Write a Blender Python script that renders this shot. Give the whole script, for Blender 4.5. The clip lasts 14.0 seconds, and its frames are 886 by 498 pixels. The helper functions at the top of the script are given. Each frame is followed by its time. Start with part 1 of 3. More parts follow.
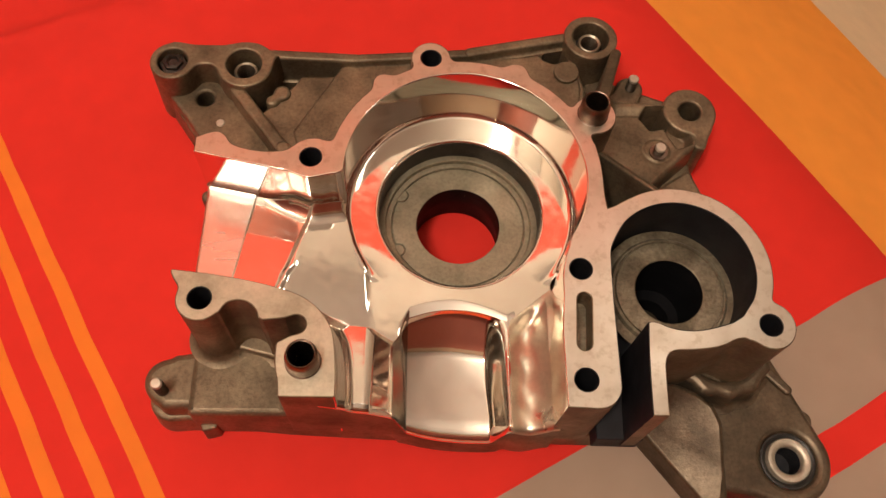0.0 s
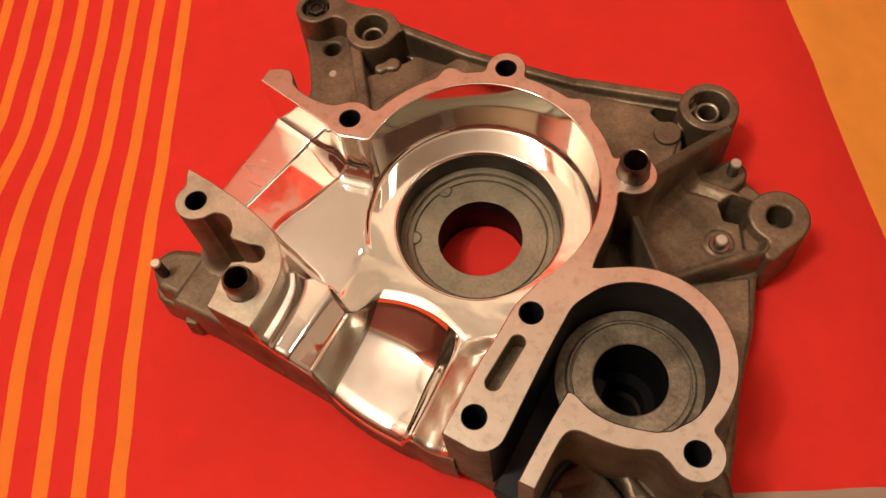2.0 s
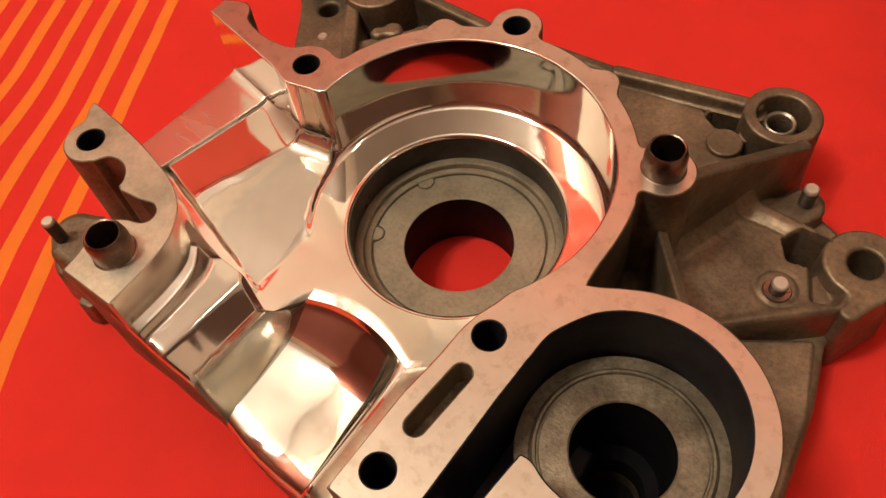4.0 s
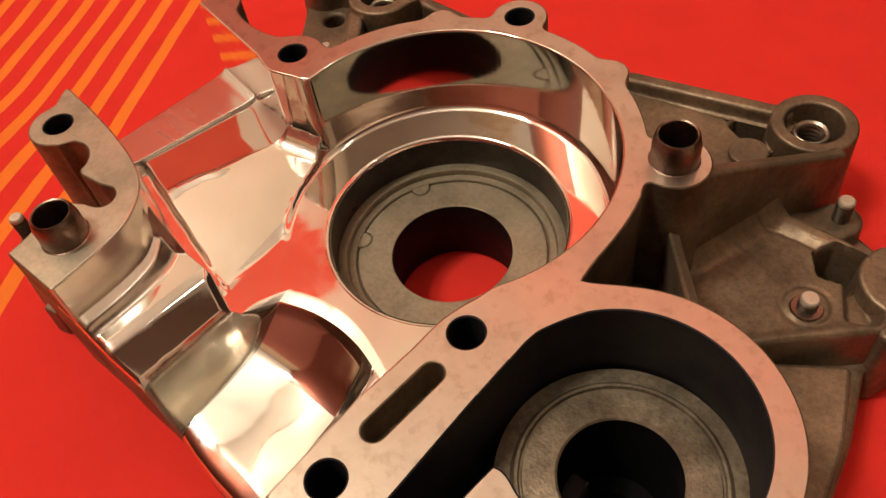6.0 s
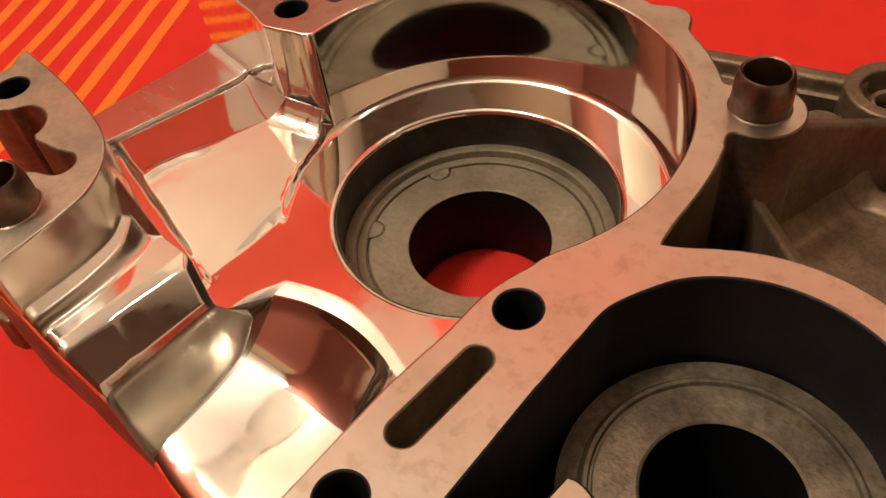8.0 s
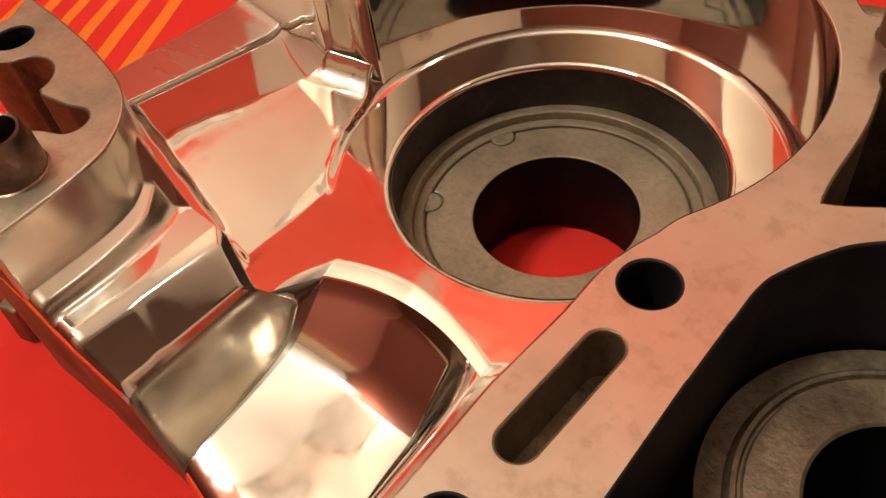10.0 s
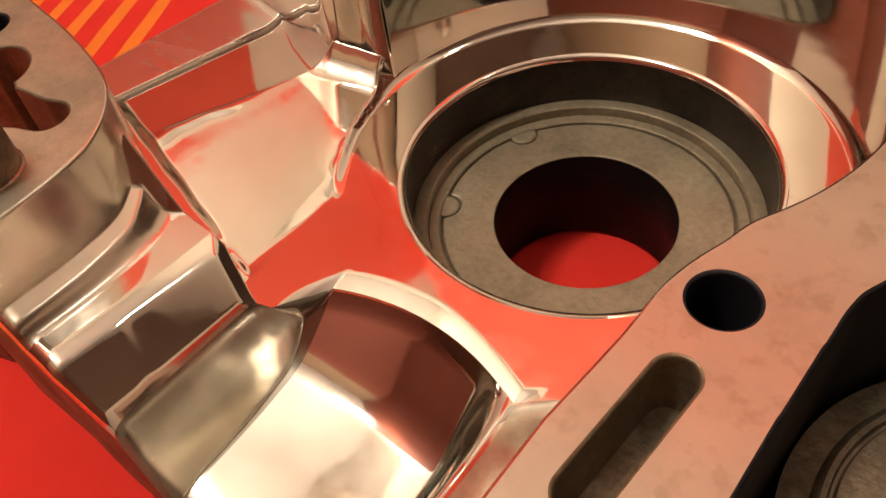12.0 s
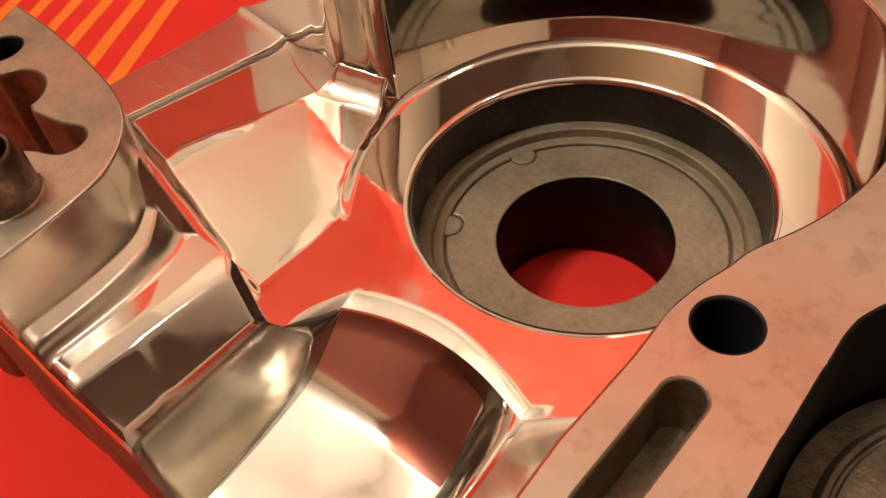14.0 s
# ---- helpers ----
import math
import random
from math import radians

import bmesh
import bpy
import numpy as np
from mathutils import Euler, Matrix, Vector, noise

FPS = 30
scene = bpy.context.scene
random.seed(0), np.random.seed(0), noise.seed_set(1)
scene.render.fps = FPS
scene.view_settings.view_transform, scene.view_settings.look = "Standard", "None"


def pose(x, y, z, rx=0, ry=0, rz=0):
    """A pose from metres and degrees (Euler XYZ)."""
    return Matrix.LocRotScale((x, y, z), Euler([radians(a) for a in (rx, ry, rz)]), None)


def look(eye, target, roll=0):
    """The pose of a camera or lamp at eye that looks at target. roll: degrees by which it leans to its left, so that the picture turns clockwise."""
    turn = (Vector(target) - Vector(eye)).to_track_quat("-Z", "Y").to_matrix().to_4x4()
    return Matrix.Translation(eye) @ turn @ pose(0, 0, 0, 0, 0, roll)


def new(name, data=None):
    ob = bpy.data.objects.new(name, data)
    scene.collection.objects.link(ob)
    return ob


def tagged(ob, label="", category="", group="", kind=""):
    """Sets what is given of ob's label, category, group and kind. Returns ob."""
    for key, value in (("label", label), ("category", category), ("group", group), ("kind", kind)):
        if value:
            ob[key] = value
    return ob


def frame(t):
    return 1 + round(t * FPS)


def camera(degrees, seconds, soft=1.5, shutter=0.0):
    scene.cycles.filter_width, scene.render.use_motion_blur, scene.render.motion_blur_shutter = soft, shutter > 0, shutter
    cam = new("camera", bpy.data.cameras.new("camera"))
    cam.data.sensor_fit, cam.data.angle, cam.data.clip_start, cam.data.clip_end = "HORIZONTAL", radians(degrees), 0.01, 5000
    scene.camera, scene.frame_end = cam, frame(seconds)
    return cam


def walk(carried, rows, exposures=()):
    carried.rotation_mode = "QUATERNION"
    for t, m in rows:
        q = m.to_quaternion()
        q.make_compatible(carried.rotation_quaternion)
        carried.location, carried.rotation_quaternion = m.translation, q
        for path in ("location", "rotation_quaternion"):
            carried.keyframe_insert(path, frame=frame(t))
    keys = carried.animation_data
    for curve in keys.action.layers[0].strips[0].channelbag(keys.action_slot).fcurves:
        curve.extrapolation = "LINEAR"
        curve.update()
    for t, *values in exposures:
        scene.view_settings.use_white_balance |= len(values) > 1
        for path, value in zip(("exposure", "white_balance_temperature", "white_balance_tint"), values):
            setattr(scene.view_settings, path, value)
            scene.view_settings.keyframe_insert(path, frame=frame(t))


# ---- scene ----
cam = camera(56.1, 14.0, soft=1.5)
PATH = [
    (0, (-0.017, -0.002, 0.346), (0.084, 0.855, -1.459), 7.1),
    (0.5, (0.032, 0.01, 0.371), (-0.171, 0.812, -1.45), -11.6),
    (1, (0.046, 0.003, 0.373), (-0.297, 0.787, -1.435), -12.3),
    (1.5, (0.076, 0.007, 0.353), (-0.369, 0.784, -1.436), -10.6),
    (2, (0.094, 0.017, 0.34), (-0.46, 0.764, -1.43), -9.9),
    (2.5, (0.089, 0.02, 0.315), (-0.548, 0.793, -1.416), -7.2),
    (3, (0.098, 0.036, 0.291), (-0.646, 0.775, -1.412), -9.3),
    (3.5, (0.108, 0.046, 0.275), (-0.64, 0.791, -1.423), -9.1),
    (4, (0.108, 0.05, 0.253), (-0.654, 0.836, -1.421), -8.8),
    (4.2, (0.109, 0.052, 0.251), (-0.663, 0.842, -1.417), -9.1),
    (6.5, (0.119, 0.055, 0.208), (-0.824, 0.954, -1.31), -8.3),
    (7, (0.113, 0.054, 0.197), (-0.841, 0.999, -1.284), -7.4),
    (7.2, (0.111, 0.053, 0.194), (-0.841, 0.998, -1.289), -7.7),
    (9.3, (0.083, 0.058, 0.16), (-0.881, 1.015, -1.308), -8.9),
    (9.5, (0.081, 0.058, 0.159), (-0.877, 1.013, -1.314), -8.8),
    (10, (0.079, 0.057, 0.157), (-0.886, 0.99, -1.326), -9.6),
    (10.5, (0.075, 0.057, 0.157), (-0.87, 0.985, -1.341), -9.0),
    (11, (0.072, 0.057, 0.153), (-0.881, 0.995, -1.334), -9.2),
    (11.5, (0.07, 0.059, 0.151), (-0.894, 0.996, -1.329), -9.7),
    (12, (0.067, 0.062, 0.146), (-0.891, 1.011, -1.331), -9.4),
    (12.5, (0.064, 0.063, 0.146), (-0.884, 1.014, -1.336), -9.1),
    (13, (0.064, 0.063, 0.146), (-0.885, 1.017, -1.334), -8.9),
    (13.5, (0.065, 0.06, 0.149), (-0.875, 1.038, -1.321), -8.4),
    (14, (0.065, 0.059, 0.151), (-0.87, 1.043, -1.318), -8.0),
]
walk(cam, [(t, look(eye, target, roll)) for t, eye, target, roll in PATH])

# ---- light ----
world = bpy.data.worlds.new("room_dark")
scene.world = world
world.use_nodes = True
world.node_tree.nodes["Background"].inputs[0].default_value = (1.0, 0.72, 0.45, 1)
world.node_tree.nodes["Background"].inputs[1].default_value = 0.02


def add_light(x, y, z, watts, radius):
    lamp = bpy.data.lights.new("bulb_or_fill_light", "POINT")
    lamp.energy, lamp.shadow_soft_size, lamp.color = watts, radius, (1.0, 0.86, 0.705)
    ob = new("bulb_or_fill_light", lamp)
    ob.location = (x, y, z)
    return ob


LAMP = (-0.62, -0.42, 1.98)
for dx, dy, w in ((0.0, 0.0, 36.0), (0.19, 0.05, 32.0), (-0.03, -0.19, 32.0)):
    add_light(LAMP[0] + dx, LAMP[1] + dy, LAMP[2], w, 0.075)
# added fill, not a known lamp: lifts far right cloth and ceiling reflections
add_light(0.60, 0.70, 1.70, 4.0, 0.065)
scene.view_settings.exposure = 0.0


# ---- materials ----
def material(name, base, rough=0.5, metal=0.0):
    m = bpy.data.materials.new(name)
    m.use_nodes = True
    b = m.node_tree.nodes["Principled BSDF"]
    b.inputs["Base Color"].default_value = (*base, 1)
    b.inputs["Roughness"].default_value = rough
    b.inputs["Metallic"].default_value = metal
    return m, m.node_tree, b


def node(tree, kind, values=None, **props):
    n = tree.nodes.new(kind)
    for key, value in props.items():
        setattr(n, key, value)
    for key, value in (values or {}).items():
        n.inputs[key].default_value = value
    return n


def noise_node(tree, scale, detail=3.0, rough=0.55, coords="Object"):
    co = node(tree, "ShaderNodeTexCoord")
    n = node(tree, "ShaderNodeTexNoise", {"Scale": scale, "Detail": detail, "Roughness": rough})
    tree.links.new(co.outputs[coords], n.inputs["Vector"])
    return n


def ramp(tree, source, stops):
    r = node(tree, "ShaderNodeValToRGB")
    e = r.color_ramp.elements
    while len(e) < len(stops):
        e.new(0.5)
    for k, (at, col) in enumerate(stops):
        e[k].position, e[k].color = at, (*col, 1)
    tree.links.new(source, r.inputs["Fac"])
    return r


def bump(tree, shader, source, strength, distance):
    b = node(tree, "ShaderNodeBump", {"Strength": strength, "Distance": distance})
    tree.links.new(source, b.inputs["Height"])
    tree.links.new(b.outputs[0], shader.inputs["Normal"])
    return b


def mapped(tree, source, lo, hi, out_lo, out_hi):
    r = node(tree, "ShaderNodeMapRange", {1: lo, 2: hi, 3: out_lo, 4: out_hi})
    tree.links.new(source, r.inputs[0])
    return r


def polished_metal():
    m, t, b = material("polished_aluminium", (0.90, 0.86, 0.80), 0.06, 1.0)
    soft = noise_node(t, 62.0, 2.0)
    fine = noise_node(t, 260.0, 4.0)
    r = mapped(t, fine.outputs[0], 0.35, 0.75, 0.05, 0.13)
    t.links.new(r.outputs[0], b.inputs["Roughness"])
    tint = ramp(t, soft.outputs[0], ((0.3, (0.86, 0.81, 0.74)), (0.7, (0.93, 0.90, 0.85))))
    t.links.new(tint.outputs[0], b.inputs["Base Color"])
    bump(t, b, soft.outputs[0], 0.05, 0.002)
    return m


def hazy_metal(name, lo, hi, r0, r1):
    """Polished but clouded, with a soft reflection."""
    m, t, b = material(name, lo, r0, 1.0)
    cloud = noise_node(t, 95.0, 2.0)
    tint = ramp(t, cloud.outputs[0], ((0.3, lo), (0.7, hi)))
    t.links.new(tint.outputs[0], b.inputs["Base Color"])
    r = mapped(t, cloud.outputs[0], 0.3, 0.7, r0, r1)
    t.links.new(r.outputs[0], b.inputs["Roughness"])
    bump(t, b, cloud.outputs[0], 0.06, 0.002)
    return m


def satin_metal(name, col, lo, hi, relief=0.05):
    """Turned and half polished: fine rings run round the bore."""
    m, t, b = material(name, col, 0.2, 1.0)
    co = node(t, "ShaderNodeTexCoord")
    squash = node(t, "ShaderNodeMapping")
    squash.inputs["Scale"].default_value = (12.0, 12.0, 1400.0)
    t.links.new(co.outputs["Object"], squash.inputs["Vector"])
    rings = node(t, "ShaderNodeTexNoise", {"Scale": 1.0, "Detail": 3.0})
    t.links.new(squash.outputs[0], rings.inputs["Vector"])
    r = mapped(t, rings.outputs[0], 0.3, 0.7, lo, hi)
    t.links.new(r.outputs[0], b.inputs["Roughness"])
    bump(t, b, rings.outputs[0], relief, 0.0002)
    return m


def machined_metal():
    m, t, b = material("machined_gasket_face", (0.72, 0.66, 0.58), 0.34, 1.0)
    stain = noise_node(t, 55.0, 5.0, 0.65)
    grain = noise_node(t, 900.0, 3.0)
    tint = ramp(t, stain.outputs[0], ((0.30, (0.53, 0.47, 0.385)), (0.5, (0.62, 0.565, 0.48)), (0.72, (0.67, 0.62, 0.54))))
    spots = noise_node(t, 240.0, 4.0, 0.6)
    dirt = ramp(t, spots.outputs[0], ((0.34, (0.62, 0.55, 0.45)), (0.47, (1.0, 1.0, 1.0))))
    both = node(t, "ShaderNodeMix", {0: 0.4}, data_type="RGBA", blend_type="MULTIPLY")
    t.links.new(tint.outputs[0], both.inputs[6])
    t.links.new(dirt.outputs[0], both.inputs[7])
    t.links.new(both.outputs[2], b.inputs["Base Color"])
    r = mapped(t, stain.outputs[0], 0.3, 0.7, 0.36, 0.29)
    t.links.new(r.outputs[0], b.inputs["Roughness"])
    bump(t, b, grain.outputs[0], 0.05, 0.0002)
    return m


def cast_metal(name, lo, mid, hi, rough=0.52, metal=0.55, relief=0.22):
    m, t, b = material(name, mid, rough, metal)
    stain = noise_node(t, 42.0, 5.0, 0.62)
    grain = noise_node(t, 1300.0, 3.0)
    tint = ramp(t, stain.outputs[0], ((0.3, lo), (0.52, mid), (0.75, hi)))
    speck = noise_node(t, 620.0, 5.0, 0.7)
    fleck = ramp(t, speck.outputs[0], ((0.33, (0.62, 0.60, 0.58)), (0.5, (0.95, 0.95, 0.95)), (0.72, (1.25, 1.25, 1.22))))
    both = node(t, "ShaderNodeMix", {0: min(1.0, relief * 2.6)}, data_type="RGBA", blend_type="MULTIPLY")
    t.links.new(tint.outputs[0], both.inputs[6])
    t.links.new(fleck.outputs[0], both.inputs[7])
    t.links.new(both.outputs[2], b.inputs["Base Color"])
    r = mapped(t, stain.outputs[0], 0.3, 0.7, rough + 0.1, rough - 0.08)
    t.links.new(r.outputs[0], b.inputs["Roughness"])
    bump(t, b, grain.outputs[0], relief, 0.0004)
    return m


POLISHED = polished_metal()
# steep panel: same polish, a dim reflection put into its dark base colour
HAZY = hazy_metal("hazy_dim_reflection_panel", (0.27, 0.262, 0.222), (0.38, 0.37, 0.32), 0.16, 0.24)
BUFFED = hazy_metal("buffed_aluminium", (0.68, 0.64, 0.55), (0.82, 0.78, 0.70), 0.16, 0.26)
SATIN = satin_metal("turned_satin_wall", (0.84, 0.80, 0.73), 0.045, 0.085, 0.006)
MACHINED = machined_metal()
WORN = cast_metal("worn_gasket_face", (0.36, 0.32, 0.24), (0.54, 0.49, 0.385), (0.70, 0.65, 0.54), 0.42, 1.0, 0.12)
CAST = cast_metal("dark_cast_aluminium", (0.098, 0.070, 0.043), (0.200, 0.148, 0.094), (0.30, 0.228, 0.148), 0.48, 0.6, 0.3)
# darker copy of the cast metal: shade on lug, shoulder and cup in its colour
SHADED_CAST = cast_metal("shaded_cast_aluminium", (0.058, 0.042, 0.027), (0.125, 0.093, 0.061), (0.21, 0.16, 0.108), 0.45, 0.6, 0.3)
# near-black: the shade inside holes and pump chamber is put into the colour
DARK = cast_metal("shade_black_aluminium", (0.004, 0.004, 0.007), (0.008, 0.008, 0.012), (0.016, 0.015, 0.018), 0.6, 0.2)
SEAT = cast_metal("stained_seat_metal", (0.060, 0.047, 0.030), (0.175, 0.145, 0.098), (0.42, 0.37, 0.27), 0.46, 0.5, 0.36)
SEAL = cast_metal("grey_seal_rubber", (0.19, 0.165, 0.11), (0.285, 0.25, 0.175), (0.38, 0.34, 0.25), 0.42, 0.35)
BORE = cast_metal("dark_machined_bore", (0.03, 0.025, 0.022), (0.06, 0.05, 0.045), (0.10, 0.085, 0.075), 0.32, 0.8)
SATIN_TROUGH = cast_metal("half_polished_trough", (0.50, 0.45, 0.36), (0.66, 0.60, 0.50), (0.80, 0.75, 0.66), 0.32, 1.0, 0.1)
RAIL = satin_metal("brushed_bar", (0.90, 0.86, 0.80), 0.22, 0.31, 0.01)
STEEL = cast_metal("brown_steel", (0.12, 0.08, 0.06), (0.24, 0.175, 0.135), (0.36, 0.28, 0.22), 0.3, 1.0)
ZINC = cast_metal("bright_zinc", (0.40, 0.36, 0.29), (0.60, 0.55, 0.46), (0.74, 0.70, 0.61), 0.46, 0.75, 0.14)
LIP = cast_metal("black_seal_lip", (0.006, 0.005, 0.005), (0.010, 0.008, 0.008), (0.02, 0.015, 0.015), 0.5, 0.0, 0.05)
LIP.node_tree.nodes["Principled BSDF"].inputs["Specular IOR Level"].default_value = 0.1
# thread colour holds the shade on the stud shafts and inside the inserts
STUD = cast_metal("shaded_stud_thread", (0.05, 0.038, 0.028), (0.10, 0.078, 0.058), (0.18, 0.145, 0.11), 0.4, 0.8)
# black without gloss stands in for the shade deep in the pump bore
BORE_SHADE = cast_metal("black_bore_shade", (0.003, 0.003, 0.004), (0.005, 0.005, 0.006), (0.009, 0.008, 0.009), 0.8, 0.0, 0.1)
BORE_SHADE.node_tree.nodes["Principled BSDF"].inputs["Specular IOR Level"].default_value = 0.08
RUBBER = cast_metal("black_rubber", (0.012, 0.010, 0.010), (0.02, 0.018, 0.016), (0.03, 0.026, 0.024), 0.5, 0.0)


def painted(name, col, rough=0.8):
    m, t, b = material(name, col, rough)
    n = noise_node(t, 3.0, 4.0)
    dim = tuple(c * 0.9 for c in col)
    tint = ramp(t, n.outputs[0], ((0.3, dim), (0.7, col)))
    t.links.new(tint.outputs[0], b.inputs["Base Color"])
    return m


def cloth_material():
    """Printed cotton: red ground, orange stripes one way, beige and orange bands the other ways."""
    m, t, b = material("printed_red_cotton", (0.70, 0.03, 0.02), 0.85)
    co = node(t, "ShaderNodeTexCoord")
    wob = node(t, "ShaderNodeTexNoise", {"Scale": 14.0, "Detail": 2.0})
    t.links.new(co.outputs["Object"], wob.inputs["Vector"])
    xyz = node(t, "ShaderNodeSeparateXYZ")
    t.links.new(co.outputs["Object"], xyz.inputs[0])

    def calc(op, a, c=None):
        n = node(t, "ShaderNodeMath", operation=op)
        for k, v in ((0, a), (1, c)):
            if v is None:
                continue
            if isinstance(v, (int, float)):
                n.inputs[k].default_value = v
            else:
                t.links.new(v, n.inputs[k])
        return n.outputs[0]

    sway = calc("MULTIPLY", calc("SUBTRACT", wob.outputs[0], 0.5), 0.005)
    X, Y = xyz.outputs[0], xyz.outputs[1]
    u = calc("ADD", calc("ADD", X, calc("MULTIPLY", Y, 0.62)), sway)
    v = calc("SUBTRACT", calc("ADD", Y, sway), calc("MULTIPLY", X, 0.545))
    s = calc("ADD", calc("ADD", calc("MULTIPLY", X, 0.86), calc("MULTIPLY", Y, 0.51)), sway)
    # stripes: 20 mm pitch, 9 mm wide, left of u = -0.0765
    saw = calc("FRACT", calc("DIVIDE", calc("SUBTRACT", -0.0765, u), 0.0203))
    stripe = calc("MULTIPLY", calc("LESS_THAN", saw, 0.40), calc("LESS_THAN", u, -0.0765))
    stripe = calc("MULTIPLY", stripe, calc("GREATER_THAN", u, -0.36))
    band1 = calc("MULTIPLY", calc("LESS_THAN", v, 0.0385), calc("GREATER_THAN", v, -0.0110))
    band2 = calc("LESS_THAN", v, -0.030)
    beige = calc("MULTIPLY", calc("MAXIMUM", band1, band2), calc("GREATER_THAN", u, -0.04))
    bend = calc("MULTIPLY", calc("MAXIMUM", calc("SUBTRACT", Y, 0.18), 0.0), 0.09)
    orange = calc("GREATER_THAN", calc("ADD", s, bend), 0.281)
    pale = calc("GREATER_THAN", s, 0.45)
    tone = node(t, "ShaderNodeTexNoise", {"Scale": 60.0, "Detail": 4.0})
    t.links.new(co.outputs["Object"], tone.inputs["Vector"])

    def over(base, fac, col):
        n = node(t, "ShaderNodeMix", data_type="RGBA")
        t.links.new(fac, n.inputs[0])
        if isinstance(base, tuple):
            n.inputs[6].default_value = (*base, 1)
        else:
            t.links.new(base, n.inputs[6])
        n.inputs[7].default_value = (*col, 1)
        return n.outputs[2]

    col = over((0.72, 0.031, 0.021), stripe, (0.86, 0.21, 0.025))
    col = over(col, beige, (0.37, 0.27, 0.205))
    col = over(col, orange, (0.98, 0.36, 0.055))
    col = over(col, pale, (0.80, 0.60, 0.38))
    fade = node(t, "ShaderNodeMix", data_type="RGBA", blend_type="MULTIPLY")
    fade.inputs[0].default_value = 0.35
    t.links.new(col, fade.inputs[6])
    grey = ramp(t, tone.outputs[0], ((0.3, (0.8, 0.8, 0.8)), (0.7, (1.0, 1.0, 1.0))))
    t.links.new(grey.outputs[0], fade.inputs[7])
    t.links.new(fade.outputs[2], b.inputs["Base Color"])
    b.inputs["Specular IOR Level"].default_value = 0.22
    weave = node(t, "ShaderNodeTexWave", {"Scale": 900.0, "Distortion": 1.5, "Detail": 1.0}, bands_direction="DIAGONAL")
    t.links.new(co.outputs["Object"], weave.inputs["Vector"])
    bump(t, b, weave.outputs[0], 0.25, 0.0003)
    return m


CLOTH = cloth_material()
WALL = painted("cream_wall_paint", (0.78, 0.70, 0.58))
# unseen east wall: its umber is set by the dark that the metal mirrors
UMBER_WALL = painted("east_wall_reflection_umber", (0.115, 0.065, 0.043))
BROWN_REFLECT = painted("brown_reflection_panel", (0.18, 0.040, 0.019))
DIM_REFLECT = painted("dimmed_reflection_panel", (0.40, 0.355, 0.30))
TAN_WALL = painted("tan_wall_paint", (0.25, 0.17, 0.105))
DARK_BACKDROP = painted("dark_backdrop_panel", (0.035, 0.02, 0.013), 0.5)
RED_REFLECT = painted("red_reflection_panel", (0.86, 0.115, 0.065))
CEIL = painted("white_ceiling_paint", (0.56, 0.53, 0.48))
FLOOR = painted("dark_floor", (0.10, 0.06, 0.04), 0.5)


# ---- mesh tools; lengths in millimetres ----
def part(name, geo, mats, parent=None, label="", sharp=38.0):
    verts, faces, slots, flat = geo
    me = bpy.data.meshes.new(name)
    me.from_pydata([(x * 0.001, y * 0.001, z * 0.001) for x, y, z in verts], [], faces)
    for m in mats:
        me.materials.append(m)
    me.polygons.foreach_set("use_smooth", [not f for f in flat])
    if slots:
        me.polygons.foreach_set("material_index", slots)
    me.update()
    me.set_sharp_from_angle(angle=radians(sharp))
    ob = new(name, me)
    ob.parent = parent
    return tagged(ob, label)


def circle(cx, cy, r):
    return lambda x, y: np.hypot(x - cx, y - cy) - r


def capsule(ax, ay, bx, by, r, r2=None):
    def f(x, y):
        dx, dy = bx - ax, by - ay
        h = np.clip(((x - ax) * dx + (y - ay) * dy) / (dx * dx + dy * dy), 0, 1)
        return np.hypot(x - ax - h * dx, y - ay - h * dy) - (r + h * ((r2 or r) - r))
    return f


def polygon(pts, r=0.0):
    def f(x, y):
        x, y = np.asarray(x, float), np.asarray(y, float)
        d = np.full(x.shape, 1e9)
        s = np.ones(x.shape)
        n = len(pts)
        for i in range(n):
            (ax, ay), (bx, by) = pts[i], pts[i - 1]
            ex, ey, wx, wy = bx - ax, by - ay, x - ax, y - ay
            h = np.clip((wx * ex + wy * ey) / (ex * ex + ey * ey), 0, 1)
            d = np.minimum(d, (wx - ex * h) ** 2 + (wy - ey * h) ** 2)
            c1, c2, c3 = y >= ay, y < by, ex * wy > ey * wx
            s = np.where((c1 & c2 & c3) | (~c1 & ~c2 & ~c3), -s, s)
        return s * np.sqrt(d) - r
    return f


def rounded(pts, sharp=(), times=3):
    """The outline with its corners cut round, but for the sharp ones."""
    for _ in range(times):
        out = []
        for i, p in enumerate(pts):
            if p in sharp:
                out.append(p)
                continue
            for q in (pts[i - 1], pts[(i + 1) % len(pts)]):
                k = 0.5 if q in sharp else 0.25
                out.append((p[0] + (q[0] - p[0]) * k, p[1] + (q[1] - p[1]) * k))
        pts = out
    return pts


def ring(cx, cy, r, half):
    return lambda x, y: np.abs(np.hypot(x - cx, y - cy) - r) - half


def union(k, *fs):
    """Joined shapes with fillets of about k."""
    def f(x, y):
        d = fs[0](x, y)
        for g in fs[1:]:
            e = g(x, y)
            h = np.clip(0.5 + 0.5 * (e - d) / k, 0, 1)
            d = e + (d - e) * h - k * h * (1 - h)
        return d
    return f


def minus(a, *bs):
    def f(x, y):
        d = a(x, y)
        for g in bs:
            d = np.maximum(d, -g(x, y))
        return d
    return f


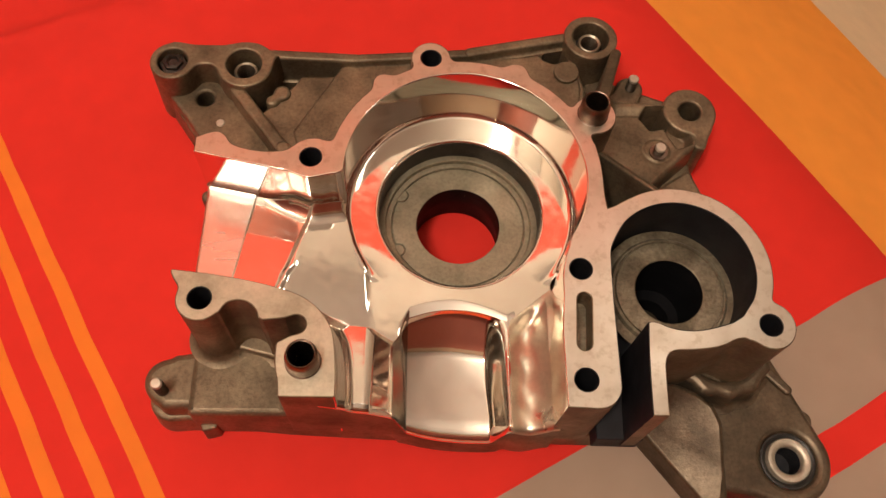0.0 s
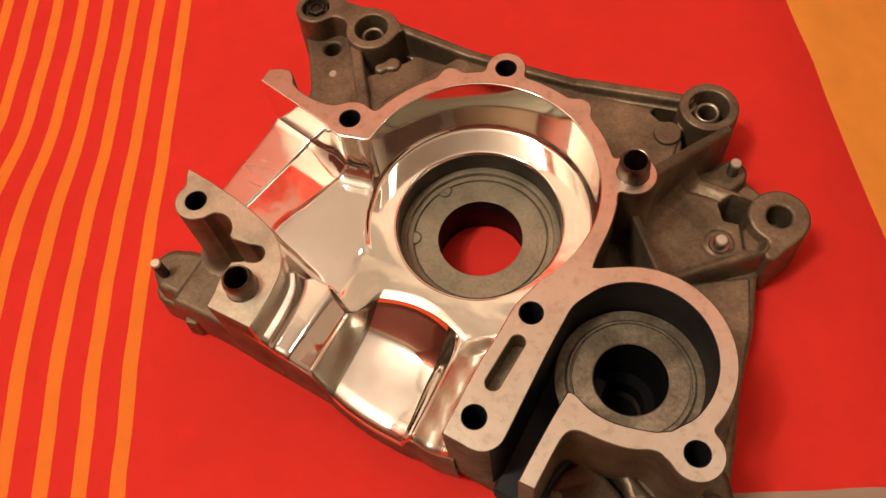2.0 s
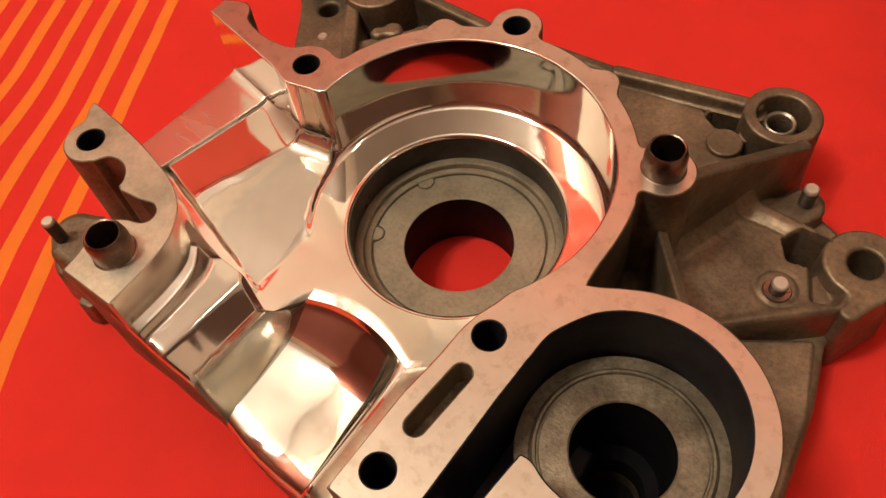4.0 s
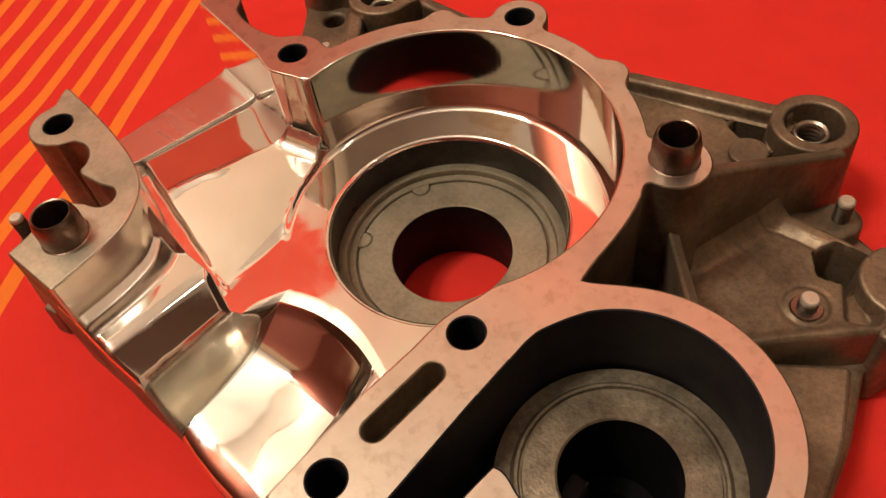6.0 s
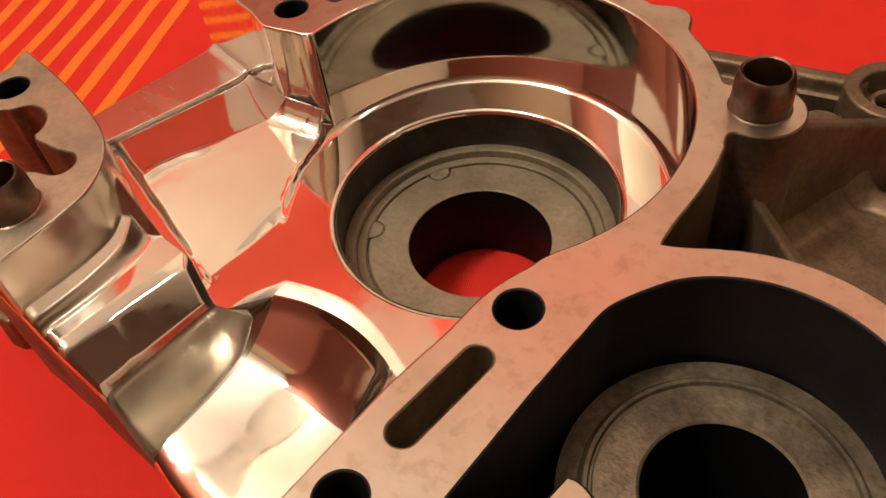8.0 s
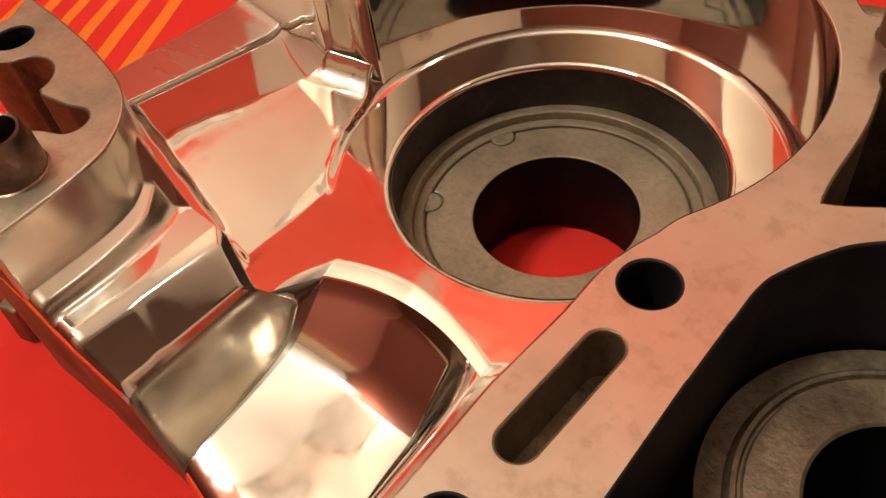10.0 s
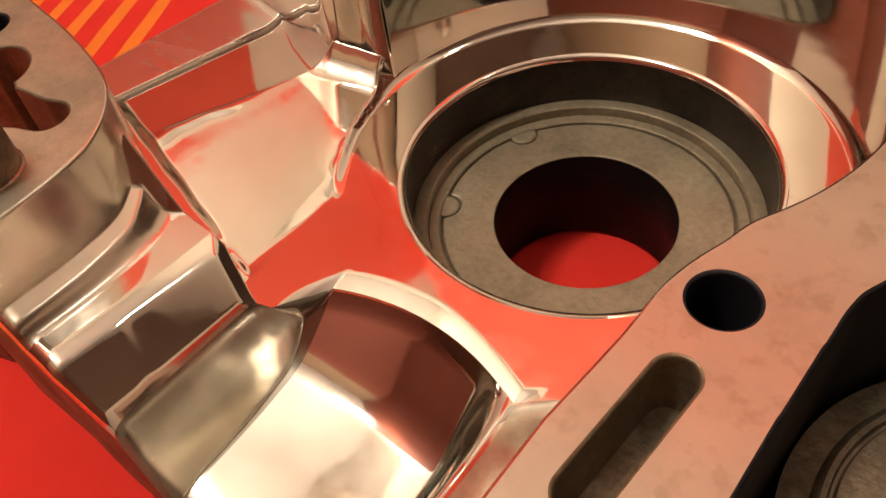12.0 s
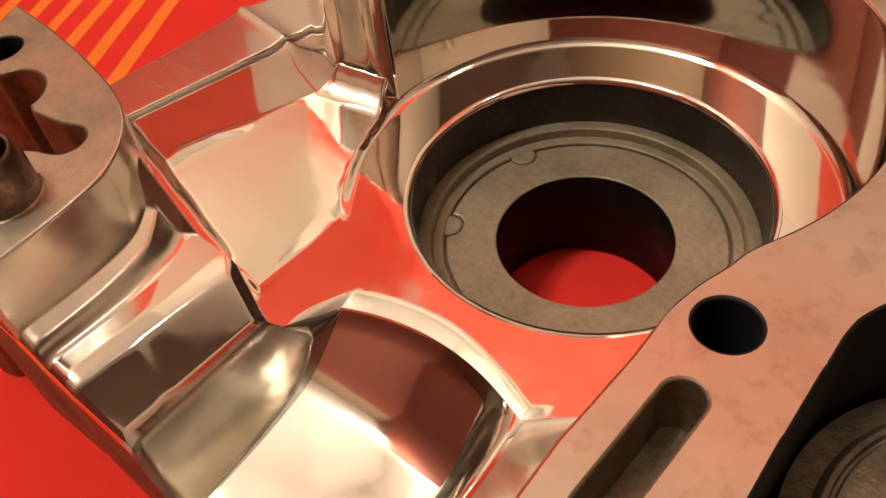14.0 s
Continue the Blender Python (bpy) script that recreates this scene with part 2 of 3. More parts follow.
CASES = {1: ((3, 0),), 2: ((0, 1),), 3: ((3, 1),), 4: ((1, 2),), 5: ((3, 0), (1, 2)), 6: ((0, 2),), 7: ((3, 2),), 8: ((2, 3),),
         9: ((2, 0),), 10: ((0, 1), (2, 3)), 11: ((2, 1),), 12: ((1, 3),), 13: ((1, 0),), 14: ((0, 3),)}


def outlines(f, box, h=0.6):
    """The closed outlines of the shape f < 0 inside box."""
    x0, y0, x1, y1 = box
    xs, ys = np.arange(x0, x1 + h, h), np.arange(y0, y1 + h, h)
    X, Y = np.meshgrid(xs, ys, indexing="ij")
    F = f(X, Y)
    I = (F < 0).astype(int)
    code = I[:-1, :-1] + 2 * I[1:, :-1] + 4 * I[1:, 1:] + 8 * I[:-1, 1:]
    follow, place = {}, {}
    for i, j in np.argwhere((code > 0) & (code < 15)):
        sides = ((i, j, 0), (i + 1, j, 1), (i, j + 1, 0), (i, j, 1))
        for a, b in CASES[int(code[i, j])]:
            follow[sides[a]] = sides[b]
            for key in (sides[a], sides[b]):
                if key not in place:
                    p, q, w = key
                    p2, q2 = (p + 1, q) if w == 0 else (p, q + 1)
                    fa, fb = F[p, q], F[p2, q2]
                    m = fa / (fa - fb)
                    place[key] = (xs[p] + (xs[p2] - xs[p]) * m, ys[q] + (ys[q2] - ys[q]) * m)
    loops = []
    while follow:
        start, key = next(iter(follow.items()))
        del follow[start]
        loop = [place[start]]
        while key != start and key in follow:
            loop.append(place[key])
            key = follow.pop(key)
        P = np.array(loop)
        for _ in range(3):
            if len(P) < 40:
                break
            before, after = np.roll(P, 1, 0), np.roll(P, -1, 0)
            e = after - before
            off = np.abs(e[:, 0] * (P - before)[:, 1] - e[:, 1] * (P - before)[:, 0]) / (np.hypot(*e.T) + 1e-9)
            drop = off < 0.004
            drop[::2] = False
            P = P[~drop]
        if len(P) > 5:
            loops.append(P)
    return loops


def slope_of(f, P, e=0.05):
    x, y = P[:, 0], P[:, 1]
    g = np.stack([f(x + e, y) - f(x - e, y), f(x, y + e) - f(x, y - e)], 1)
    return g / (np.hypot(g[:, 0], g[:, 1])[:, None] + 1e-9)


def prism(f, box, z0, z1, bevel=0.6, draft=0.0, h=0.6, side=None, cap=0, floor=True, foot=None):
    """An upright solid of outline f. z1 may be a function of x and y. side(p, n) gives the slot of a side face."""
    from mathutils.geometry import delaunay_2d_cdt
    top = z1 if callable(z1) else (lambda x, y: np.zeros_like(x) + z1)
    verts, faces, slots, flat = [], [], [], []
    caps, edges = [], []
    for P in outlines(f, box, h):
        n = len(P)
        N = slope_of(f, P)
        for _ in range(2):
            P = P - N * f(P[:, 0], P[:, 1])[:, None]
        rows = []
        zt = top(P[:, 0], P[:, 1])
        for inset, drop in ((1.0, 0.0), (0.5, 0.13), (0.13, 0.5), (0.0, 1.0)):
            Q = P - N * (inset * bevel)
            rows.append(np.column_stack([Q, zt - drop * bevel]))
        rows.append(np.column_stack([P, zt - bevel - 0.25]))
        if foot:
            zf, rf = foot
            for out, rise in ((0.0, 1.0), (0.13, 0.5), (0.5, 0.13), (1.0, 0.0)):
                Q = P + N * (out * rf + 0.3 * draft)
                rows.append(np.column_stack([Q, np.full(n, zf + rise * rf)]))
        Q = P + N * (draft + (foot[1] if foot else 0.0))
        rows.append(np.column_stack([Q, np.full(n, z0)]))
        base = len(verts)
        for r in rows:
            verts.extend(map(tuple, r))
        for k in range(len(rows) - 1):
            for i in range(n):
                j = (i + 1) % n
                faces.append((base + k * n + i, base + (k + 1) * n + i, base + (k + 1) * n + j, base + k * n + j))
                slots.append(side((P[i] + P[j]) / 2, N[i]) if side else 0)
                flat.append(False)
        c0 = len(caps)
        caps.extend((base + i, base + (len(rows) - 1) * n + i) for i in range(n))
        edges.extend((c0 + i, c0 + (i + 1) % n) for i in range(n))
    flatpts = [Vector(verts[a][:2]) for a, _ in caps]
    out = delaunay_2d_cdt(flatpts, edges, [], 0, 1e-5)
    E0 = np.array([flatpts[a] for a, _ in edges])
    E1 = np.array([flatpts[b] for _, b in edges])
    centres = np.array([[sum(out[0][k].x for k in tri) / 3, sum(out[0][k].y for k in tri) / 3] for tri in out[2]])

    def within(c):
        cross = (E0[:, 1] > c[1]) != (E1[:, 1] > c[1])
        a, b = E0[cross], E1[cross]
        return np.count_nonzero(a[:, 0] + (c[1] - a[:, 1]) / (b[:, 1] - a[:, 1]) * (b[:, 0] - a[:, 0]) > c[0]) % 2 == 1

    back = {}
    for k, src in enumerate(out[3]):
        if src:
            back[k] = src[0]
    for tri, c in zip(out[2], centres):
        if not all(k in back for k in tri) or not within(c):
            continue
        ids = [back[k] for k in tri]
        faces.append(tuple(caps[k][0] for k in ids))
        slots.append(cap)
        flat.append(not callable(z1))
        if floor:
            faces.append(tuple(caps[k][1] for k in reversed(ids)))
            slots.append(cap if side is None else 1)
            flat.append(True)
    return verts, faces, slots, flat


def lathe(profile, cx, cy, steps=160, a0=0.0, a1=360.0):
    """A profile of (radius, height) turned about the upright line at cx, cy."""
    full = a1 - a0 >= 360
    n = steps if full else steps + 1
    verts, faces = [], []
    for i in range(n):
        a = radians(a0 + (a1 - a0) * i / steps)
        verts.extend((cx + r * math.cos(a), cy + r * math.sin(a), z) for r, z in profile)
    m = len(profile)
    for i in range(steps):
        j = (i + 1) % n
        for k in range(m - 1):
            faces.append((i * m + k, j * m + k, j * m + k + 1, i * m + k + 1))
    return verts, faces, None, [False] * len(faces)


def joined(*geos):
    verts, faces, flat = [], [], []
    for v, f, _, fl in geos:
        k = len(verts)
        verts.extend(v)
        faces.extend(tuple(i + k for i in face) for face in f)
        flat.extend(fl)
    return verts, faces, None, flat


def thread(cx, cy, r, z0, z1, pitch=0.9, deep=0.35):
    prof = [(0.01, z1), (r - 0.5, z1), (r, z1 - 0.5)]
    z = z1 - 0.6
    while z > z0 + pitch:
        prof += [(r - deep, z - pitch * 0.25), (r, z - pitch * 0.6), (r, z - pitch * 0.8)]
        z -= pitch
    prof.append((r, z0))
    return lathe(prof, cx, cy, 24)


# ---- the engine cover casting ----
FACE = 70.0
CX, CY = 7.5, 161.5
cover = new("engine_cover")
tagged(cover, "cast aluminium engine cover, chamber mirror-polished, on red cloth", "engine part")

HOLES = ((-6, 216), (-52.3, 167.3), (-87.6, 108.3), (49.2, 122), (48, 80), (117, 101))
DOWELS = ((59.3, 190.6), (-49.8, 85.4))

band = minus(ring(CX, CY, 50.3, 3.2), polygon([(CX, CY), (-90, 172), (-90, 40), (62, 40), (58, 108)]))
arm = polygon(rounded([(-97, 168.5), (-97, 175), (-91, 178.5), (-86, 177.5), (-82.5, 171), (-64, 168.5), (-55, 173), (-48, 166), (-53, 159.2)],
                      ((-97, 168.5), (-97, 175), (-55, 173), (-48, 166), (-53, 159.2))))
neck = polygon([(30, 143), (40, 165), (59, 176), (61.5, 147.5), (70, 151.5), (66, 140), (61, 131), (60, 112), (42.7, 112), (42.9, 126)])
strip = union(0.3, polygon([(51.2, 78.3), (51.9, 78.3), (52, 124), (51.2, 124)], 8.5), polygon([(40.8, 70.2), (51, 69.8), (51, 124), (42.6, 124), (42.2, 112), (40.9, 98)]))
WX, WY = 87.5, 123.0
pump_ring = minus(ring(WX, WY, 30.5, 3.3), polygon([(WX, WY), (109, 98.5), (109, 50), (40, 50), (40, 123)]))
foot = polygon(rounded([(72, 101.5), (74, 102.6), (81, 98.9), (93, 98.4), (106, 103), (112, 99), (110, 95.5), (105, 96.5), (98, 92.5), (88, 91.2), (80, 91.2),
                        (77, 88.5), (76.3, 82), (75.8, 67.5), (69.8, 67.5), (70.5, 90)],
                       ((72, 101.5), (106, 103), (112, 99), (110, 95.5), (75.8, 67.5), (69.8, 67.5))))
flange_a = union(3.0, band, circle(-6, 216, 8.2), circle(-25, 203, 4.6), circle(29, 209.3, 5.2), circle(-52.3, 167.3, 8.2), capsule(-50, 167.2, -44.5, 167, 8.0, 7.0), arm,
                 circle(59.8, 190, 9.0))
flange_a = union(1.2, flange_a, neck, strip, union(2.5, pump_ring, circle(117, 101, 9.2), foot))
bores = [circle(x, y, 4.02) for x, y in HOLES] + [circle(x, y, 4.6) for x, y in DOWELS]
slot_cut = capsule(49.6, 110.0, 48.4, 93.3, 2.6)
inner = circle(CX, CY, 47.1)
opening = union(9.0, inner, polygon([(0, 60), (40.8, 60), (40.9, 98), (42.2, 112), (42.6, 130), (0, 150)]))
flange_a = minus(flange_a, opening, *bores, slot_cut)

edge_b = polygon(rounded([(-98.3, 118.6), (-80, 116.7), (-60, 112.3), (-50.5, 108.5), (-44.0, 102.6), (-39.4, 93.5), (-39, 73.7), (-57, 73.7), (-58, 84),
                  (-60, 95), (-80, 104), (-95.8, 112)], ((-98.3, 118.6), (-39, 73.7), (-57, 73.7))), 0.7)
scallops = union(1.5, circle(-74, 100.3, 7.4), circle(-53.2, 98.9, 3.5), capsule(-56, 98, -64, 95.5, 3.4, 5))
below = polygon([(-80, 101), (-66, 101), (-60, 97), (-59.5, 88), (-66, 84), (-98, 84), (-98, 101)])
flange_b = union(2.0, minus(edge_b, scallops, below), circle(-87.6, 108.3, 8.5), circle(-49.8, 85.4, 9.3))
flange_b = minus(flange_b, circle(-53.2, 98.9, 3.4), *bores)

CHAMBER = polygon([(-99, 118.5), (-97.5, 168), (-53, 158.5), (-45, 161), (-40, 165), (-20, 170), (30, 170), (48, 145), (42.6, 128), (42.2, 112), (40.9, 98), (40.0, 66),
                   (-38, 66), (-38, 95), (-44, 103.5), (-60, 113.5)])


PUMP = union(0.1, circle(WX, WY, 27.6), polygon([(59, 60), (59, 124), (87, 124), (80, 98.5), (71, 101), (70.5, 60)]))


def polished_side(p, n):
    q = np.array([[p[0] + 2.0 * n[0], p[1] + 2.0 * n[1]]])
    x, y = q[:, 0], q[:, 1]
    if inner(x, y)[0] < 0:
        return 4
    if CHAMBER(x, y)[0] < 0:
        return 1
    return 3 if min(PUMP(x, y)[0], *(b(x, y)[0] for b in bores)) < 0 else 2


BOX = (-140, 40, 165, 300)
def drafted(geo, z0, r0, r1):
    """The wall of the bore has a little draft: its foot is drawn in from r0 to r1."""
    verts = []
    for x, y, z in geo[0]:
        r = math.hypot(x - CX, y - CY)
        k = r1 / r if z < z0 + 0.01 and r < r0 + 0.6 else 1.0
        verts.append((CX + (x - CX) * k, CY + (y - CY) * k, z))
    return (verts, *geo[1:])


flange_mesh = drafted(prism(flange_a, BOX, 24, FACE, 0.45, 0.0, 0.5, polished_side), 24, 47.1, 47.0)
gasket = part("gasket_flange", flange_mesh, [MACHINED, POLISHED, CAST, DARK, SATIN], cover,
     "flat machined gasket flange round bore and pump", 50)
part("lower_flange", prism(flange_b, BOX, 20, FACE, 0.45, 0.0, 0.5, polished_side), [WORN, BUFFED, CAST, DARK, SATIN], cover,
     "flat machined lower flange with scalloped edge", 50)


def step(a, b, x):
    h = np.clip((x - a) / (b - a), 0, 1)
    return h * h * (3 - 2 * h)


def land_height(x, y):
    """The height of the polished floor round the bore and on the pad to its left."""
    r = np.hypot(x - CX, y - CY)
    cone = 39.2 + 0.085 * (r - 34)
    front = 39.2 + 0.01 * (r - 34)
    w = step(146, 128, y)
    land = cone * (1 - w) + front * w
    land = land + 1.5 * np.clip((r - 45.2) / 2.0, 0, 1.2) ** 2 * step(128, 140, y)
    # the land rolls over the lip of the scoop
    u = np.clip(4.1 - 1.2 * step(2, 22, x) - (y - land_edge(x)), 0, 6)
    land = land - 0.27 * u * u / (u + 0.8) * step(-18, -14, x) * step(29, 25, x) * step(126, 121, y)
    # a tilted pad, past its crease a level strip towards the rail, and a gutter in front of it
    past = x + 66.0 - 0.33 * (y - 119.5)
    wavy = past + 0.7 * np.sin(0.31 * y) + 0.18 * np.sin(0.93 * y + 0.7)
    pad = 45.2 - (0.015 + 0.06 * step(1.2, -1.2, past)) * (y - 119.5) - 0.15 * soft_max(past, 0.0, 1.2) + 0.42 * np.exp(-((wavy - 1.2) / 1.5) ** 2) * (0.12 + 0.88 * step(139, 130, y))
    gutter = 40.0 + 0.05 * (-30 - x)
    g = step(-0.6, 0.8, y - (107.9 + 0.28 * (-30 - x)) + 0.12 * np.sin(0.5 * x))
    left = gutter * (1 - g) + pad * g
    left = left + arm_rise(x, y) * step(45.5, 48.5, r)
    g = 1.6 * step(155, 159, y)
    rough = 0.25 * np.sin(0.9 * y) * np.sin(0.37 * y + 1.0)
    wl = step(45.8 + g + rough, 47.2 + g + rough + 1.8 * step(150, 128, y), r) * step(-26.6, -30.0, x + 0.08 * (y - 113)) * step(174, 168, y)
    return land * (1 - wl) + left * wl


def arm_rise(x, y):
    """The floor curves up to the wall under the flange's arm and to its boss."""
    x, y = np.broadcast_arrays(np.asarray(x, float), np.asarray(y, float))
    rise = np.zeros(x.shape)
    near = (x < -34) & (y > 145)
    u, v = x[near], y[near]
    boss = step(-74, -60, u)
    rise[near] = (1.3 + 3.0 * boss) * np.clip(1 - np.maximum(flange_a(u, v), 0) / (5.5 + 2.0 * boss), 0, 1) ** 2.2
    return rise


def land_edge(x):
    """Where the floor round the bore ends towards the front."""
    return np.interp(x, LIP_X, LIP_Y)


def soft_min(a, b, k):
    h = np.clip(0.5 + 0.5 * (b - a) / k, 0, 1)
    return b + (a - b) * h - k * h * (1 - h)


def soft_max(a, b, k):
    return -soft_min(-a, -b, k)


LIP_X = np.concatenate([[-60.0, -27.7, -20.5, -19.3], np.linspace(-13.2, 25.5, 60), [60.0]])
LIP_Y = np.concatenate([[105.6, 105.4, 102.7, 102.5], 117.4 - (np.linspace(-13.2, 25.5, 60) - 4.5) ** 2 / 85.0, [140.0]])


def sheet(X, Y, Z, keep=None, wrap=False):
    """A grid of points as faces, but for cells with a corner that is not kept."""
    n, m = X.shape
    if keep is None:
        keep = np.ones(X.shape, bool)
    cell = keep[:-1] & keep[1:]
    cell = cell[:, :-1] & cell[:, 1:]
    ids = np.full(X.shape, -1)
    used = np.zeros(X.shape, bool)
    for di in (0, 1):
        for dj in (0, 1):
            used[di:n - 1 + di, dj:m - 1 + dj] |= cell
    ids[used] = np.arange(used.sum())
    verts = list(zip(X[used].tolist(), Y[used].tolist(), Z[used].tolist()))
    faces = [(int(ids[i, j]), int(ids[i + 1, j]), int(ids[i + 1, j + 1]), int(ids[i, j + 1])) for i, j in np.argwhere(cell)]
    return verts, faces, None, [False] * len(faces)


def chamber_floor():
    # round the bore and to the left, as a fan of rings
    a0 = math.atan2(land_edge(np.array(42.9)) - CY, 42.9 - CX)
    a1 = math.atan2(land_edge(-31.0) - CY, -31.0 - CX) + 2 * math.pi
    radii = np.arange(35.4, 122.0, 0.33)
    R, A = np.meshgrid(radii, np.linspace(a0, a1, 1150), indexing="ij")
    X, Y = CX + R * np.cos(A), CY + R * np.sin(A)
    keep = (np.minimum(CHAMBER(X, Y), inner(X, Y) - 0.6) < np.where((X < -46) & (Y > 150), 3.0, 0.8)) & (Y > 104.5) & (X < 60)
    keep = keep & (X > -83.4 + 0.153 * (Y - 125))
    fan = sheet(X, Y, land_height(X, Y), keep)
    # in front of the bore, down to the lip
    xb = np.linspace(-31.0, 42.9, 330)
    yb = land_edge(xb)
    ab = np.arctan2(yb - CY, xb - CX)
    T, J = np.meshgrid(np.concatenate([np.linspace(0, 0.97, 60), np.linspace(0.975, 1, 8)]), np.arange(len(xb)), indexing="ij")
    rb = np.hypot(xb - CX, yb - CY)
    R = 35.4 + T * (rb[J] - 35.4)
    X, Y = CX + R * np.cos(ab[J]), CY + R * np.sin(ab[J])
    apron = sheet(X, Y, land_height(X, Y))
    return joined(fan, apron)


def front_steps():
    """The block with its slanted facet and steep panel, the scoop and the trough, from the front edge to the lip."""
    xs = np.concatenate([np.arange(-45.0, -29.5, 0.4), np.arange(-29.5, -21.0, 0.13), np.arange(-21.0, -11.0, 0.1), np.arange(-11.0, 16.0, 0.35),
                         np.arange(16.0, 43.7, 0.22)])
    rows = np.concatenate([[0, 0.008, 0.02, 0.04], np.linspace(0.06, 0.7, 90), np.linspace(0.705, 0.97, 60), np.linspace(0.974, 1.0, 10)])
    front = np.interp(xs, (-45, -39.8, -27.5, -19.5, -14, -8, 0, 8, 18, 27, 33, 43.6), (73.3, 73.3, 72.8, 73.4, 72.6, 71.2, 70.0, 69.4, 69.2, 69.8, 69.4, 69.8))
    back = land_edge(xs)
    Y = np.where(rows < 0.7, front[:, None] + rows / 0.7 * (101.0 - front)[:, None], 101.0 + (rows - 0.7) / 0.3 * (back - 101.0)[:, None])
    X = np.repeat(xs[:, None], len(rows), 1)
    d = back[:, None] - Y
    block = 52.4 - 0.08 * (Y - 73) - 0.15 * (X + 27.6) + 9.0 * np.clip(1 - flange_b(X, Y) / 5.5, 0, 1.1) ** 2
    facet = 52.3 - 0.08 * (Y - 73) + (43.6 - 52.3 + 0.065 * (Y - 73)) / 8.0 * (X + 27.6)
    facet = facet + 0.12 * np.exp(-((Y - 82.5 + 0.3 * (X + 23)) / 1.6) ** 2)
    panel = 43.6 - 0.015 * (Y - 73) - 3.6 * (X + 19.5) + 0.9 * np.sin(np.clip((X + 19.5) / 5.5, 0, 1) * math.pi)
    low = 22.4 + 0.055 * (Y - 69.0) + 1.9 * ((X - 8.0) / 20.0) ** 2
    deep = 117.4 - (X - 4.5) ** 2 / 85.0 - Y
    wall = soft_max(38.0 - 1.6 * deep, 36.8 - 0.86 * deep, 0.7)
    low = low + 0.005 * np.clip(28.0 - deep, 0, 22) ** 2 - 0.025 * np.clip(8.0 - (Y - front[:, None]), 0, 8) ** 2
    bowl = soft_max(low, wall, 2.2)
    # the edges of the facet are chamfered all round
    upper = 52.0 - 0.08 * (Y - 73) - 0.47 * (X + 27.6)
    lower = 42.8 - 0.015 * (Y - 73) - 1.8 * (X + 19.5)
    facet = facet - 0.55 * soft_max(1.9 - d, 0.0, 0.4)
    z = soft_min(soft_min(soft_min(soft_min(block, upper, 0.5), facet, 0.4), lower, 0.4), panel, 0.5)
    z = soft_max(z, bowl, 1.0)
    # the wall and the trough beside the flange
    ridge = 38.0 + 1.2 * step(12, 0, d)
    side = 41.5 - 2.3 * step(10, 0, d)
    rise = step(17.0 + 1.5 * step(95, 75, Y), 25.4, X)
    z = z + (ridge - z) * rise
    f = np.clip((X - 25.4) / 15.6, 0, 1)
    dent = np.sin(X * 0.55 + 0.2 * Y) * np.sin(0.33 * Y + 1.7) + 0.4 * np.sin(X * 0.35 - 0.42 * Y)
    trough = (side - ridge) * f - 4.6 * np.sin(math.pi * f) * step(0, 8, d) + 0.3 * dent * step(0, 6, d) * step(0, 5, Y - front[:, None]) * np.sin(math.pi * f)
    z = z + np.where(X > 25.4, trough, 0.0)
    z = z + 0.05 * np.sin(X * 0.33 + 1.0) * np.sin(Y * 0.27 + 0.4) * step(0, 6, d) * step(-12, -6, X) * step(22, 17, X)
    z = z - 1.2 * np.clip((front[:, None] + 2.2 - Y) / 2.2, 0, 1) ** 2
    # the front face, and at the back the drop to the floor
    drops = ((0.5, 30.0), (0.5, 3.0), (0.42, 1.4), (0.2, 0.5))
    FY = np.column_stack([front - dy for dy, _ in drops])
    FZ = np.column_stack([np.maximum(z[:, 0] - dz, 3.0) for _, dz in drops])
    floor_z = land_height(xs, back)
    high = z[:, -1] > floor_z + 0.5
    BY = np.column_stack([back + np.where(high, 0.3, 0.05), back + np.where(high, 0.45, 0.1)])
    BZ = np.column_stack([np.where(high, z[:, -1] - 0.5, floor_z), np.where(high, 36.0, floor_z - 0.02)])
    XX = np.repeat(xs[:, None], len(rows) + 6, 1)
    verts, faces, _, flat = sheet(XX[::-1], np.column_stack([FY, Y, BY])[::-1], np.column_stack([FZ, z, BZ])[::-1])
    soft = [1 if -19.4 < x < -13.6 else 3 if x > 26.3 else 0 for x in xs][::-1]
    foot_zone = (flange_b(X, Y) < 5.2)[::-1]
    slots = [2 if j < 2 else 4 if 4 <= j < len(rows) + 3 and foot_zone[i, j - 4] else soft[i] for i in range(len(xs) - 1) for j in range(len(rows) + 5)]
    return verts, faces, slots, flat


def rail_bar():
    """A flat bar beside the chamber with a sloped inner side; its far end curves up to the arm."""
    ys = np.concatenate([np.linspace(116.0, 155.0, 40), np.linspace(155.6, 170.0, 60)])
    inner_x = -82.6 + 0.153 * (ys - 125)
    across = [(-0.9, 4.0), (-0.9, 45.6), (-0.6, 46.3), (0.0, 46.6)]
    X, Z = [], []
    for dx, z in across:
        X.append(-96.0 + dx + 0 * ys), Z.append(z + 0 * ys)
    for f in np.linspace(0.04, 1.0, 24):
        X.append(-96.0 + f * (inner_x - 0.5 + 96.0)), Z.append(46.6 + 0 * ys)
    for dx, z in ((-0.15, 46.58), (0.0, 46.5), (0.05, 46.3), (0.2, 40.0)):
        X.append(inner_x + dx), Z.append(z + 0 * ys)
    X, Z = np.array(X), np.array(Z)
    Y = np.repeat(ys[None], len(X), 0)
    Z = Z + np.where(Z > 30, arm_rise(X, Y) - 0.4 - 0.072 * (Y - 120), 0.0)
    return sheet(X, Y, Z)


